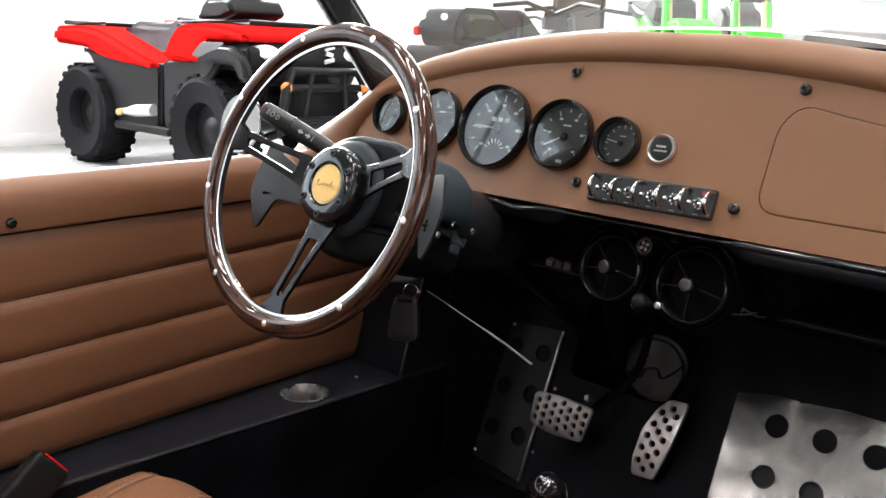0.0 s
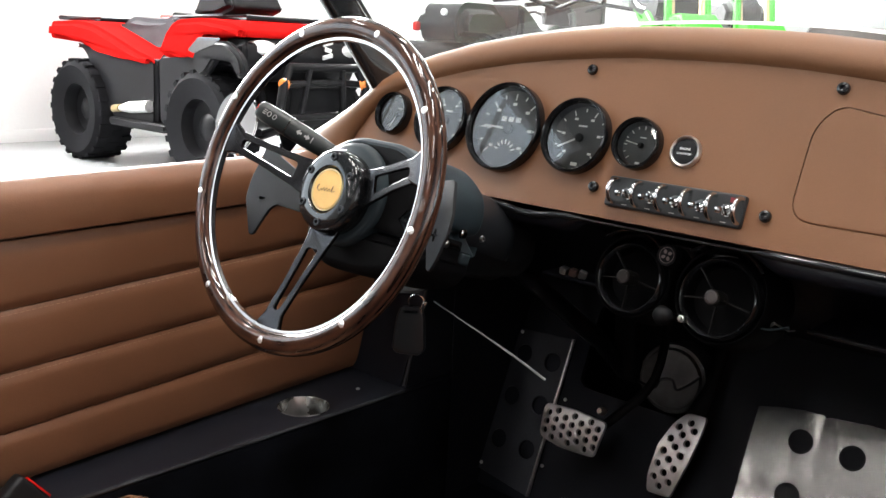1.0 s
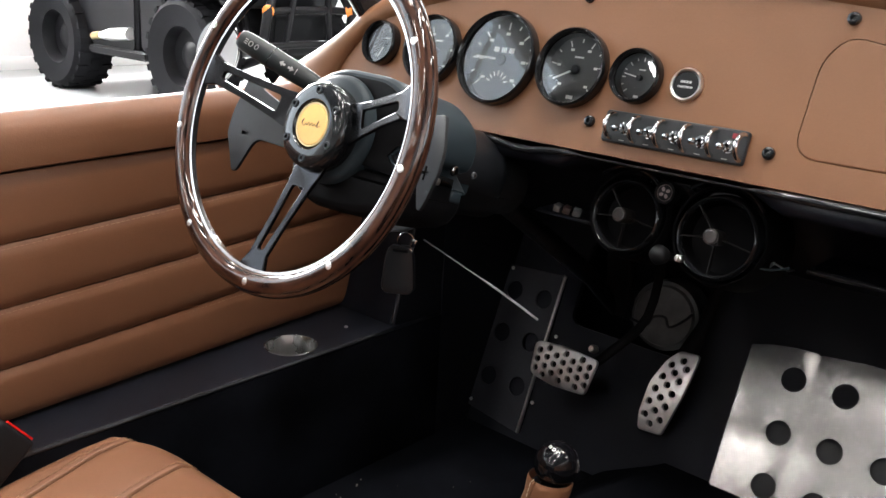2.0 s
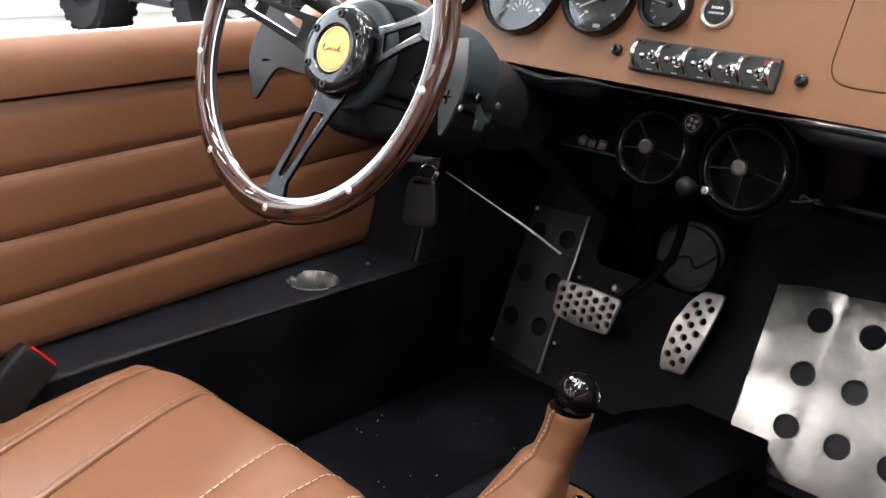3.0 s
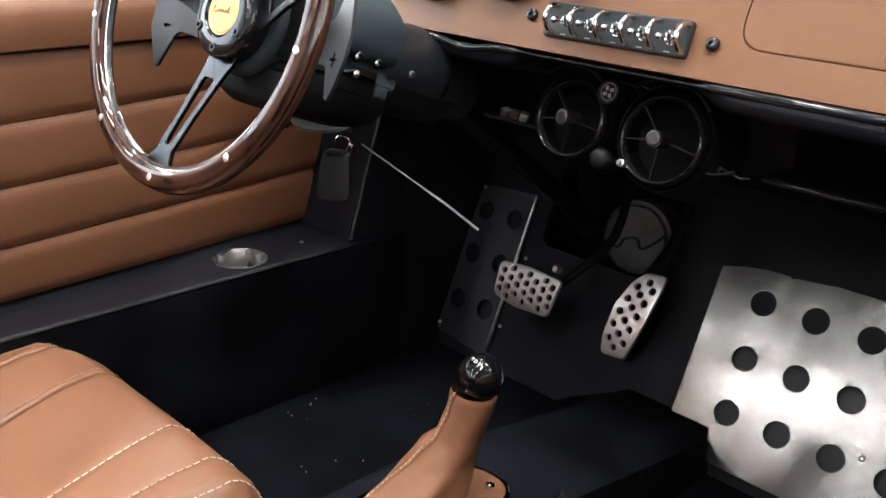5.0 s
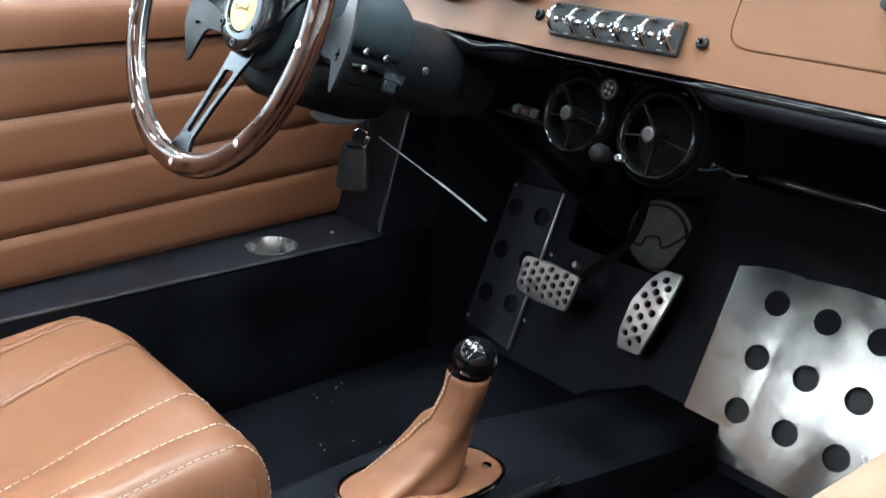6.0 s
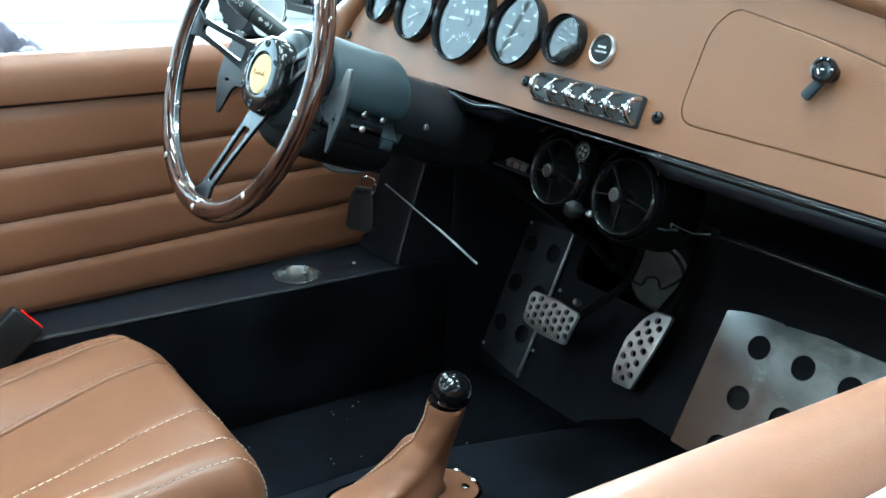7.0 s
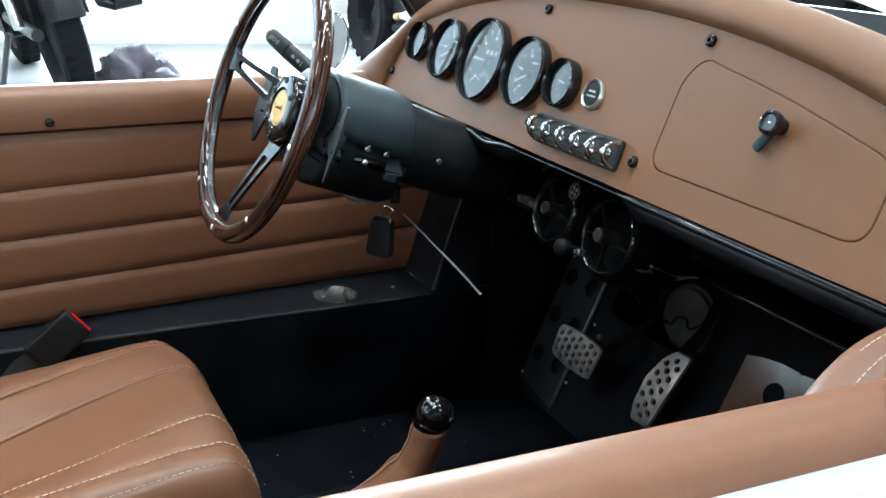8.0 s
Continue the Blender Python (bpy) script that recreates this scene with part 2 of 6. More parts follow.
def tube(points, radius, n=10, closed=False, cap=True, flat=1.0):
    """A round bar along points; radius may be a list; flat squeezes it along its second cross axis."""
    bm = bmesh.new()
    pts = [Vector(p) for p in points]
    k = len(pts)
    rad = radius if isinstance(radius, (list, tuple)) else [radius] * k
    rings, side = [], None
    for i, p in enumerate(pts):
        a, b = (pts[i - 1], pts[(i + 1) % k]) if closed else (pts[max(i - 1, 0)], pts[min(i + 1, k - 1)])
        d = (b - a).normalized()
        if side is None:
            side = d.orthogonal().normalized() if abs(d.z) > 0.95 else d.cross(Vector((0, 0, 1))).normalized()
        else:
            side = (side - d * side.dot(d)).normalized()
        up = side.cross(d)
        rings.append([bm.verts.new(p + rad[i] * (math.cos(2 * math.pi * j / n) * side + flat * math.sin(2 * math.pi * j / n) * up)) for j in range(n)])
    for i in range(k if closed else k - 1):
        a, b = rings[i], rings[(i + 1) % k]
        for j in range(n):
            bm.faces.new((a[j], a[(j + 1) % n], b[(j + 1) % n], b[j]))
    if cap and not closed:
        bm.faces.new(rings[0])
        bm.faces.new(rings[-1])
    return bm


def plate(outer, holes, thick, bevel=0.0):
    """A flat sheet with holes, in x and y, its face at z = thick."""
    from mathutils import geometry
    loops = [list(outer)] + [list(h) for h in holes]
    flat = [p for lp in loops for p in lp]
    tris = geometry.tessellate_polygon([[Vector((x, y, 0)) for x, y in lp] for lp in loops])
    bm = bmesh.new()
    rim = 1 if bevel else 0
    top = [bm.verts.new((x, y, thick)) for x, y in flat]
    low = [bm.verts.new((x, y, 0)) for x, y in flat]
    for a, b, c in tris:
        if len({a, b, c}) == 3:
            try:
                bm.faces.new((top[a], top[b], top[c]))
                bm.faces.new((low[c], low[b], low[a]))
            except ValueError:
                pass
    s = 0
    for lp in loops:
        n = len(lp)
        for i in range(n):
            j = (i + 1) % n
            try:
                bm.faces.new((top[s + i], top[s + j], low[s + j], low[s + i]))
            except ValueError:
                pass
        s += n
    if rim:
        bmesh.ops.recalc_face_normals(bm, faces=bm.faces)
        es = [e for e in bm.edges if len(e.link_faces) == 2 and e.calc_face_angle(0) > 1.2 and all(v.co.z > thick * 0.9 for v in e.verts)]
        bmesh.ops.bevel(bm, geom=es, offset=bevel, segments=2, profile=0.5, affect="EDGES")
    return bm


def ring_of(cx, cy, r, n=20):
    return [(cx + r * math.cos(2 * math.pi * i / n), cy + r * math.sin(2 * math.pi * i / n)) for i in range(n)]


def rounded(points, r, n=5):
    """A polygon with its corners rounded."""
    out, k = [], len(points)
    for i in range(k):
        p, a, b = Vector(points[i]), Vector(points[i - 1]), Vector(points[(i + 1) % k])
        q = min(r, 0.45 * (a - p).length, 0.45 * (b - p).length)
        s, e = p + (a - p).normalized() * q, p + (b - p).normalized() * q
        for j in range(n + 1):
            u = j / n
            out.append(tuple(s * (1 - u) ** 2 + p * 2 * u * (1 - u) + e * u * u))
    return out


def smooth_line(keys, n):
    """A soft curve through points."""
    pts = [Vector(p) for p in keys]
    out = []
    for i in range(len(pts) - 1):
        p0, p1, p2, p3 = pts[max(i - 1, 0)], pts[i], pts[i + 1], pts[min(i + 2, len(pts) - 1)]
        for j in range(n):
            t = j / n
            out.append(0.5 * (2 * p1 + (p2 - p0) * t + (2 * p0 - 5 * p1 + 4 * p2 - p3) * t * t + (3 * p1 - p0 - 3 * p2 + p3) * t ** 3))
    return out + [pts[-1]]


def grid(rows, close_u=False):
    """A sheet through rows of points."""
    bm = bmesh.new()
    vs = [[bm.verts.new(p) for p in r] for r in rows]
    for a, b in zip(vs, vs[1:]):
        n = len(a)
        for i in range(n if close_u else n - 1):
            j = (i + 1) % n
            bm.faces.new((a[i], a[j], b[j], b[i]))
    return bm


def stitches(path, step=0.006, length=0.0038, r=0.00055):
    """A row of short threads along a line of points."""
    out = bmesh.new()
    pts = [Vector(p) for p in path]
    run, nxt = 0.0, 0.0
    for a, b in zip(pts, pts[1:]):
        seg = (b - a).length
        d = (b - a).normalized()
        while nxt <= run + seg:
            p = a + d * (nxt - run)
            q = d.to_track_quat("Z", "Y").to_matrix().to_4x4()
            bmesh.ops.create_cone(out, cap_ends=True, segments=5, radius1=r, radius2=r, depth=length, matrix=Matrix.Translation(p) @ q)
            nxt += step
        run += seg
    return out


def letters(name, text, size, mat, parent, m, label=""):
    """Printed words as a thin raised mesh."""
    cu = bpy.data.curves.new(name, "FONT")
    cu.body, cu.size, cu.align_x, cu.align_y, cu.extrude = text, size, "CENTER", "CENTER", 0.0002
    tmp = bpy.data.objects.new(name, cu)
    scene.collection.objects.link(tmp)
    bpy.context.view_layer.update()
    me = bpy.data.meshes.new_from_object(tmp)
    bpy.data.objects.remove(tmp)
    me.materials.append(mat)
    ob = new(name, me)
    ob.parent = parent
    ob.matrix_basis = m
    if label:
        tagged(ob, label)
    return ob


def frame_of(origin, xaxis, zaxis):
    z = Vector(zaxis).normalized()
    x = Vector(xaxis)
    x = (x - z * x.dot(z)).normalized()
    y = z.cross(x)
    return Matrix.Translation(origin) @ Matrix((x, y, z)).transposed().to_4x4()


def screw_head(parent, m, r=0.006, mat=None, name="screw"):
    """A domed socket screw."""
    h = r * 0.75
    bm = lathe([(r, 0), (r, h * 0.3), (r * 0.9, h * 0.75), (r * 0.6, h), (r * 0.42, h), (r * 0.4, h * 0.35), (0, h * 0.3)], 14)
    return part(name, bm, mat or BLACK_GLOSS, parent, m=m)
# Glow for the unseen high window, added to light the cockpit.
ADDED_DAYLIGHT = glow("daylight", (0.95, 0.98, 1.0), 58.0)
# Fill glow for the east wall, added without a known source.
ADDED_EAST_GLOW = glow("added_east_glow", (0.9, 0.96, 1.0), 1.2)
CORE_METAL = material("polished_core", (0.52, 0.51, 0.5), 0.16, 1.0)
DULL_DAYLIGHT = glow("dull_daylight", (0.78, 0.9, 1.0), 3.4)
BRIGHT_EDGE = material("bare_bright_metal", (0.96, 0.96, 0.95), 0.36, 1.0, 0.06, 300, 0.05, 0.1, 20)
KNOB_BLACK = material("polished_black", (0.004, 0.004, 0.005), 0.03, 0, spec=0.4)
CUP_BASE = material("polished_steel", (0.12, 0.12, 0.118), 0.3, 1.0, 0.08, 200, 0.03, 0.05, 20)
GREY_METAL = material("satin_grey_metal", (0.10, 0.09, 0.087), 0.34, 0.9, 0.1, 300, 0.05, 0.1, 12)
PLATE_BLACK = material("black_plate_paint", (0.031, 0.034, 0.042), 0.45, 0, 0.2, 300, 0.1, 0.2, 9, spec=0.3)
DIM_PRINT = material("dim_print", (0.33, 0.32, 0.31), 0.6)

# ---- the showroom ----
def wall_block(name, x0, x1, y0, y1, z0, z1, mat, label):
    return tagged(part(name, box(x0, x1, y0, y1, z0, z1), mat, smooth=0), label, "wall", kind="structure")


RX0, RX1, RY0, RY1, RZ = -6.3, 6.0, -13.0, 10.5, 5.1
tagged(part("floor", box(RX0 - 0.2, RX1 + 0.2, RY0 - 0.2, RY1 + 0.2, FLOOR_Z - 0.2, FLOOR_Z), FLOOR_PAINT, smooth=0), "pale grey epoxy-painted showroom floor", "floor", kind="structure")
WIN_Y0, WIN_Y1, WIN_Z0, WIN_Z1 = 0.0, 9.6, 1.8, 3.4
SIDE_Y0, SIDE_Y1, SIDE_Z0, SIDE_Z1 = -7.0, -0.6, 1.1, 4.9
west = bmesh.new()
for y0, y1, z0, z1 in ((RY0, SIDE_Y0, FLOOR_Z, RZ), (SIDE_Y0, SIDE_Y1, FLOOR_Z, SIDE_Z0), (SIDE_Y0, SIDE_Y1, SIDE_Z1, RZ), (SIDE_Y1, WIN_Y0, FLOOR_Z, RZ), (WIN_Y1, RY1, FLOOR_Z, RZ), (WIN_Y0, WIN_Y1, FLOOR_Z, WIN_Z0), (WIN_Y0, WIN_Y1, WIN_Z1, RZ)):
    bmesh.ops.create_cube(west, size=1, matrix=Matrix.Translation((RX0 - 0.1, (y0 + y1) / 2, (z0 + z1) / 2)) @ Matrix.Diagonal((0.2, y1 - y0, z1 - z0, 1)))
tagged(part("wall_west", west, WALL_WHITE, smooth=0), "plain white painted showroom wall with two windows, one added", "wall", kind="structure")


def window(name, y0, y1, z0, z1, panes, sky, label, at=RX0, s=1):
    """A window in a side wall: bars between its panes, and the daylight outside."""
    w = empty(name, pose(at, 0, 0, 0, 0, 0) @ Matrix.Diagonal((s, 1, 1, 1)), label, "window", kind="structure")
    part("daylight_backdrop", box(-0.35, -0.3, y0 - 0.3, y1 + 0.3, z0 - 0.3, z1 + 0.3), sky, w, smooth=0)
    for k in range(panes + 1):
        y = y0 + (y1 - y0) * k / panes
        part("window_bar", box(-0.12, -0.06, y - 0.03, y + 0.03, z0, z1), WALL_WHITE, w, smooth=0)


# Unseen window, added to brighten the passenger door's roll from the north-west.
window("added_window_1", WIN_Y0, WIN_Y1, WIN_Z0, WIN_Z1, 6, ADDED_DAYLIGHT, "unseen long high window, added to light the passenger door roll")
window("window_2", SIDE_Y0, SIDE_Y1, SIDE_Z0, SIDE_Z1, 4, DULL_DAYLIGHT, "wide showroom window with dull daylight behind")
EAST_Y0, EAST_Y1, EAST_Z0, EAST_Z1 = -3.0, 4.0, 0.7, 3.0
east = bmesh.new()
for y0, y1, z0, z1 in ((RY0, EAST_Y0, FLOOR_Z, RZ), (EAST_Y1, RY1, FLOOR_Z, RZ), (EAST_Y0, EAST_Y1, FLOOR_Z, EAST_Z0), (EAST_Y0, EAST_Y1, EAST_Z1, RZ)):
    bmesh.ops.create_cube(east, size=1, matrix=Matrix.Translation((RX1 + 0.1, (y0 + y1) / 2, (z0 + z1) / 2)) @ Matrix.Diagonal((0.2, y1 - y0, z1 - z0, 1)))
tagged(part("wall_east", east, WALL_GREY, smooth=0), "plain grey painted showroom wall with an added unseen window", "wall", kind="structure")
# Unseen opening, added as fill for surfaces that face east.
window("added_window_3", EAST_Y0, EAST_Y1, EAST_Z0, EAST_Z1, 4, ADDED_EAST_GLOW, "unseen wide window, added to light the steering column's side", RX1, -1)
wall_block("wall_north", RX0, RX1, RY1, RY1 + 0.2, FLOOR_Z, RZ, WALL_WHITE, "plain white painted showroom wall")
wall_block("wall_south", RX0, RX1, RY0 - 0.2, RY0, FLOOR_Z, RZ, WALL_GREY, "plain grey painted showroom wall")
tagged(part("ceiling", box(RX0 - 0.2, RX1 + 0.2, RY0 - 0.2, RY1 + 0.2, RZ, RZ + 0.2), CEILING_DARK, smooth=0), "dark painted showroom ceiling", "ceiling", kind="structure")
tagged(part("baseboard", box(RX0, RX0 + 0.015, RY0, RY1, FLOOR_Z, FLOOR_Z + 0.09, 0.004), WALL_WHITE), "white skirting board along the wall", "baseboard", kind="structure")


def ceiling_light():
    """A long tube fitting: a white tray with a glowing diffuser below it."""
    e = empty("ceiling_light", pose(0, 0, RZ), "white linear ceiling light with a glowing diffuser", "light", "ceiling lights")
    part("housing", box(-0.09, 0.09, -0.75, 0.75, -0.06, 0, 0.01), WALL_WHITE, e)
    part("diffuser", box(-0.075, 0.075, -0.73, 0.73, -0.085, -0.061, 0.01), LAMP_WHITE, e)
    return e


first_light = ceiling_light()
# The two southmost rows are unseen, added to brighten pedals and dash.
LIGHTS = [(lx, ly) for lx in (-4.4, -1.7, 1.2) for ly in (-9.6, -6.6, -3.6, -0.6, 2.4, 5.4, 8.4) if (lx, ly) != (-4.4, -3.6)]
# Unseen fittings, mostly added overhead to brighten the passenger door's roll.
LIGHTS += [(-0.7, -0.4), (-0.7, 1.2), (-0.2, 0.4), (3.8, 2.4), (3.8, 5.4), (0.75, 0.3), (0.75, 1.9)]
first_light.matrix_basis = pose(LIGHTS[0][0], LIGHTS[0][1], RZ)
for lx, ly in LIGHTS[1:]:
    copy_thing(first_light, pose(lx, ly, RZ))

# ---- the roadster: tub, doors, dashboard ----
MID = -0.115          # centre line of the car
SILL_X, SILL_Z = -0.531, 0.43
RSILL_X = 2 * MID - SILL_X
PAN_Z = 0.222


def toe_y(z):
    return 1.145 + 0.4 * (z - 0.236)


car = empty("sports_car", pose(0, 0, 0), "open roadster with tan leather cockpit, black tub and white skin", "car")
# sills, with the opening for the cup
cup_x, cup_y, cup_r = -0.574, 0.804, 0.035


def sill(x_in, x_out, hole):
    lo, hi = min(x_in, x_out), max(x_in, x_out)
    bm = plate(rounded([(lo, -0.4), (hi, -0.4), (hi, 1.06), (lo, 1.06)], 0.004, 2), [ring_of(cup_x, cup_y, cup_r + 0.001, 28)] if hole else [], 0.006)
    return moved(bm, pose(0, 0, SILL_Z - 0.006))


part("sill", sill(SILL_X, -0.70, True), BLACK_SATIN, car, "black satin door sill with a scuffed, highlight-toned edge", smooth=14)
part("sill", sill(RSILL_X, 2 * MID + 0.70, False), BLACK_SATIN, car, smooth=14)
part("sill_edge", tube([(SILL_X - 0.002, y, SILL_Z - 0.003) for y in (-0.4, 0.0, 0.4, 0.7, 0.957)], 0.0032, 8), SCUFF_HIGHLIGHT, car)
part("sill_side", box(SILL_X - 0.012, SILL_X, -0.4, 1.06, PAN_Z - 0.02, SILL_Z - 0.0065), CARPET, car, "black carpeted inner sill side", smooth=0)
part("sill_side", box(RSILL_X, RSILL_X + 0.012, -0.4, 1.06, PAN_Z - 0.02, SILL_Z - 0.0065), CARPET, car, smooth=0)
# the post in front of the door: leans forward as it rises
for s in (0, 1):
    def fx(x):
        return 2 * MID - x if s else x
    bm = bmesh.new()
    ring = []
    for x, back in ((-0.70, 0), (-0.534, 0), (-0.534, 1), (-0.70, 1)):
        ring.append([bm.verts.new((fx(x), (0.957 if z < 0.5 else 1.005 + 0.29 * (z - 0.6)) + 0.30 * back, z)) for z in (SILL_Z + 0.001, 0.60, 0.78)])
    for i in range(4):
        a, b = ring[i], ring[(i + 1) % 4]
        for j in range(2):
            bm.faces.new((a[j], b[j], b[j + 1], a[j + 1]))
    bm.faces.new([r[0] for r in ring])
    bm.faces.new([r[-1] for r in ring])
    bmesh.ops.bevel(bm, geom=[e for e in bm.edges if abs(e.verts[0].co.z - e.verts[1].co.z) > 0.05], offset=0.006, segments=2, affect="EDGES")
    part("door_post", bm, BLACK_SATIN, car, "" if s else "black vinyl-covered front door post")
part("post_edge", tube([(-0.5335, 0.958, 0.434), (-0.5335, 0.981, 0.52), (-0.5335, 1.003, 0.595), (-0.5335, 1.03, 0.69)], 0.0025, 6), SCUFF_HIGHLIGHT, car)
# floor pan, tunnel, toe board, bulkhead
part("floor_pan", box(SILL_X - 0.01, RSILL_X + 0.01, -0.4, 1.2, PAN_Z - 0.03, PAN_Z), CARPET, car, "worn black carpet floor with specks of grit", smooth=0)


def tunnel_section(y):
    k = min(1, max(0, (y - 0.76) / 0.42))
    top = 0.343 * (1 - k) + 0.273 * k
    return [(-0.30, PAN_Z - 0.01), (-0.27, PAN_Z + 0.012), (-0.205, top - 0.012), (-0.185, top), (-0.07, top), (-0.052, top - 0.012), (-0.045, PAN_Z - 0.01)]


part("tunnel", grid([[(x, y, z) for x, z in tunnel_section(y)] for y in (-0.4, 0.3, 0.7, 0.76, 0.85, 0.95, 1.05, 1.155, 1.2)]), CARPET, car, "black carpeted gearbox tunnel", smooth=50)
part("tunnel_corner", box(-0.112, -0.062, 1.075, 1.15, 0.18, 0.272, 0.008), BLACK_GLOSS, car)
part("tunnel_strip", tube(smooth_line([(-0.052, 0.55, 0.337), (-0.050, 0.73, 0.336), (-0.050, 0.80, 0.330), (-0.056, 0.835, 0.322), (-0.075, 0.85, 0.316)], 6), 0.006, 10), BLACK_GLOSS, car, "glossy black console edge")
TOE = frame_of((0, toe_y(0.4), 0.4), (1, 0, 0), (0, -1, 0.4))
bm = moved(plate([(SILL_X - 0.01, -0.22), (RSILL_X + 0.01, -0.22), (RSILL_X + 0.01, 0.172), (SILL_X - 0.01, 0.172)], [rounded([(-0.40, 0.012), (-0.19, 0.012), (-0.19, 0.15), (-0.40, 0.15)], 0.02, 4)], 0.01), TOE @ pose(0, 0, -0.01))
part("toe_board", bm, TOE_VINYL, car, "black vinyl toe board", smooth=0)
part("bulkhead", box(SILL_X - 0.02, RSILL_X + 0.02, 1.34, 1.36, 0.17, 0.92), BLACK_SATIN, car, smooth=0)
part("bulkhead_shelf", box(SILL_X - 0.02, RSILL_X + 0.02, toe_y(0.56), 1.345, 0.552, 0.562), BLACK_SATIN, car, smooth=0)
# Unseen panel, added to block light and reflections from behind the cockpit.
part("added_rear_panel", box(-0.72, 2 * MID + 0.72, -0.45, -0.40, 0.17, 0.66), CARPET, car, smooth=0)
part("underpan", box(-0.95, 2 * MID + 0.95, -0.4, 1.36, 0.17, 0.185), BLACK_SATIN, car, smooth=0)
part("side_wall", box(SILL_X - 0.012, SILL_X - 0.001, 1.061, 1.35, PAN_Z - 0.02, 0.9), TOE_VINYL, car, smooth=0)
part("side_wall", box(RSILL_X + 0.001, RSILL_X + 0.012, 1.061, 1.35, PAN_Z - 0.02, 0.9), TOE_VINYL, car, smooth=0)


def skin(s):
    """The outer flank below the door's roll: swells out and tucks under."""
    rows = []
    for y in (-0.4, 0.0, 0.4, 0.8, 1.1, 1.4):
        w = 0.03 * math.sin((y + 0.4) / 1.8 * math.pi)
        rows.append([(MID + s * (d + w), y, z) for d, z in ((0.565 - w, 0.735), (0.566 - w, 0.749), (0.58 - w, 0.751), (0.62 - w * 0.5, 0.735), (0.67, 0.67), (0.70, 0.56), (0.70, 0.42), (0.65, 0.28), (0.56, 0.19))])
    bm = grid(rows)
    bmesh.ops.solidify(bm, geom=bm.faces[:], thickness=0.004)
    return bm


part("flank", skin(-1), WHITE_BODY, car, "glossy white outer door skin", smooth=60)
part("flank", skin(1), WHITE_BODY, car, smooth=60)
# bonnet and cowl in front of the screen
rows = []
for i, y in enumerate((1.075, 1.2, 1.5, 1.9, 2.2, 2.35)):
    rows.append([(MID + d, y, max(0.3, (0.90, 0.87, 0.82, 0.74, 0.6, 0.45)[i] - 0.55 * abs(d) ** 2.4)) for d in np.linspace(-0.62, 0.62, 15)])
part("bonnet", grid(rows), WHITE_BODY, car, "white bonnet", smooth=60)


# ---- doors ----
def door(s, taper, name):
    """A leather-lined door: padded panels split by seams under a rolled top."""
    def px(y):
        k = -0.60 - taper * (y - 0.42)
        return k if s < 0 else 2 * MID + 0.034 - k
    e = empty(name, pose(0, 0, 0), "", "", parent=car)
    inn = -s
    ys = [-0.38 + 0.05 * i for i in range(31)]

    def front(z):
        return 0.968 + 0.45 * (z - 0.432)

    def rise(z, y):
        """The seams climb a little towards the front."""
        return float(np.interp(z, [0.434, 0.4938, 0.6313, 0.7], [0, 0.027, 0.028, 0])) * (y - 0.43) + 0.0108 * max(0, min(1, (z - 0.6) / 0.1)) * (y - 0.55)

    def sheet(profile, mat, nm, cap=True):
        rows = []
        for d, z in profile:
            lim = front(z)
            rows.append([(px(min(y, lim)) + inn * d, min(y, lim), z + rise(z, min(y, lim))) for y in ys])
        bm = grid([list(r) for r in zip(*rows)], close_u=True)
        bmesh.ops.remove_doubles(bm, verts=bm.verts, dist=1e-5)
        bmesh.ops.holes_fill(bm, edges=bm.edges, sides=0)
        return part(nm, bm, mat, e, smooth=50)

    seams = (0.434, 0.4938, 0.5618, 0.6313, 0.7065)
    for z0, z1 in zip(seams, seams[1:]):
        h = z1 - z0
        prof = [(-0.0045, z0 + 0.0003)]
        for k in range(11):
            u = k / 10
            prof.append((0.0056 * (1 - abs(2 * u - 1) ** 6) - 0.0006 * (1 - u), z0 + 0.0003 + u * (h - 0.0006)))
        prof.append((-0.0045, z1 - 0.0003))
        o = sheet(prof, TAN, "panel")
        tagged(o, "padded tan leather door panel with a stitched seam")
        line = [(px(y) + inn * 0.0012, y, z1 - 0.0045 + rise(z1, y)) for y in ys if y < front(z0)]
        if z1 < 0.7:
            st = part("stitching", stitches([(x + inn * 0.001, y, z) for x, y, z in line], 0.0068, 0.0046, 0.00038), TAN_THREAD, e)
            tagged(st, kind="stuff")
    rz = 0.7375
    prof = [(0.006, 0.7095), (0.011, 0.712), (0.0125, 0.72)]
    for k in range(13):
        a = math.pi * k / 12
        prof.append((-0.0155 + 0.028 * math.cos(a), rz + 0.031 * math.sin(a) ** 0.9))
    prof += [(-0.0435, 0.71), (-0.02, 0.7085)]
    o = sheet(prof, TAN, "top_roll")
    tagged(o, "rolled tan leather door top")
    bm = grid([[(px(y) + inn * d, y, z) for d, z in ((-0.013, 0.434), (-0.05, 0.434), (-0.05, 0.71), (-0.013, 0.71))] for y in ys if y < 1.06], close_u=True)
    part("shell", bm, BLACK_SATIN, e, smooth=0)
    if s < 0:
        m = frame_of((px(0.405) + inn * 0.0122, 0.405, 0.7205), (0, 1, 0), (inn, 0.05, 0.05))
        screw_head(e, m, 0.0062)
    return e


driver_door = door(-1, 0.083, "door")
passenger_door = door(1, 0.042, "door")
tagged(driver_door, "car door lined with tan leather panels beside the driver's seat")
tagged(passenger_door, "car door with rolled tan leather top, cockpit beside it")

# pull strap on the passenger's door
strap = empty("door_pull", pose(0, 0, 0), "curved beige leather door pull with twin rows of stitching", "door handle")
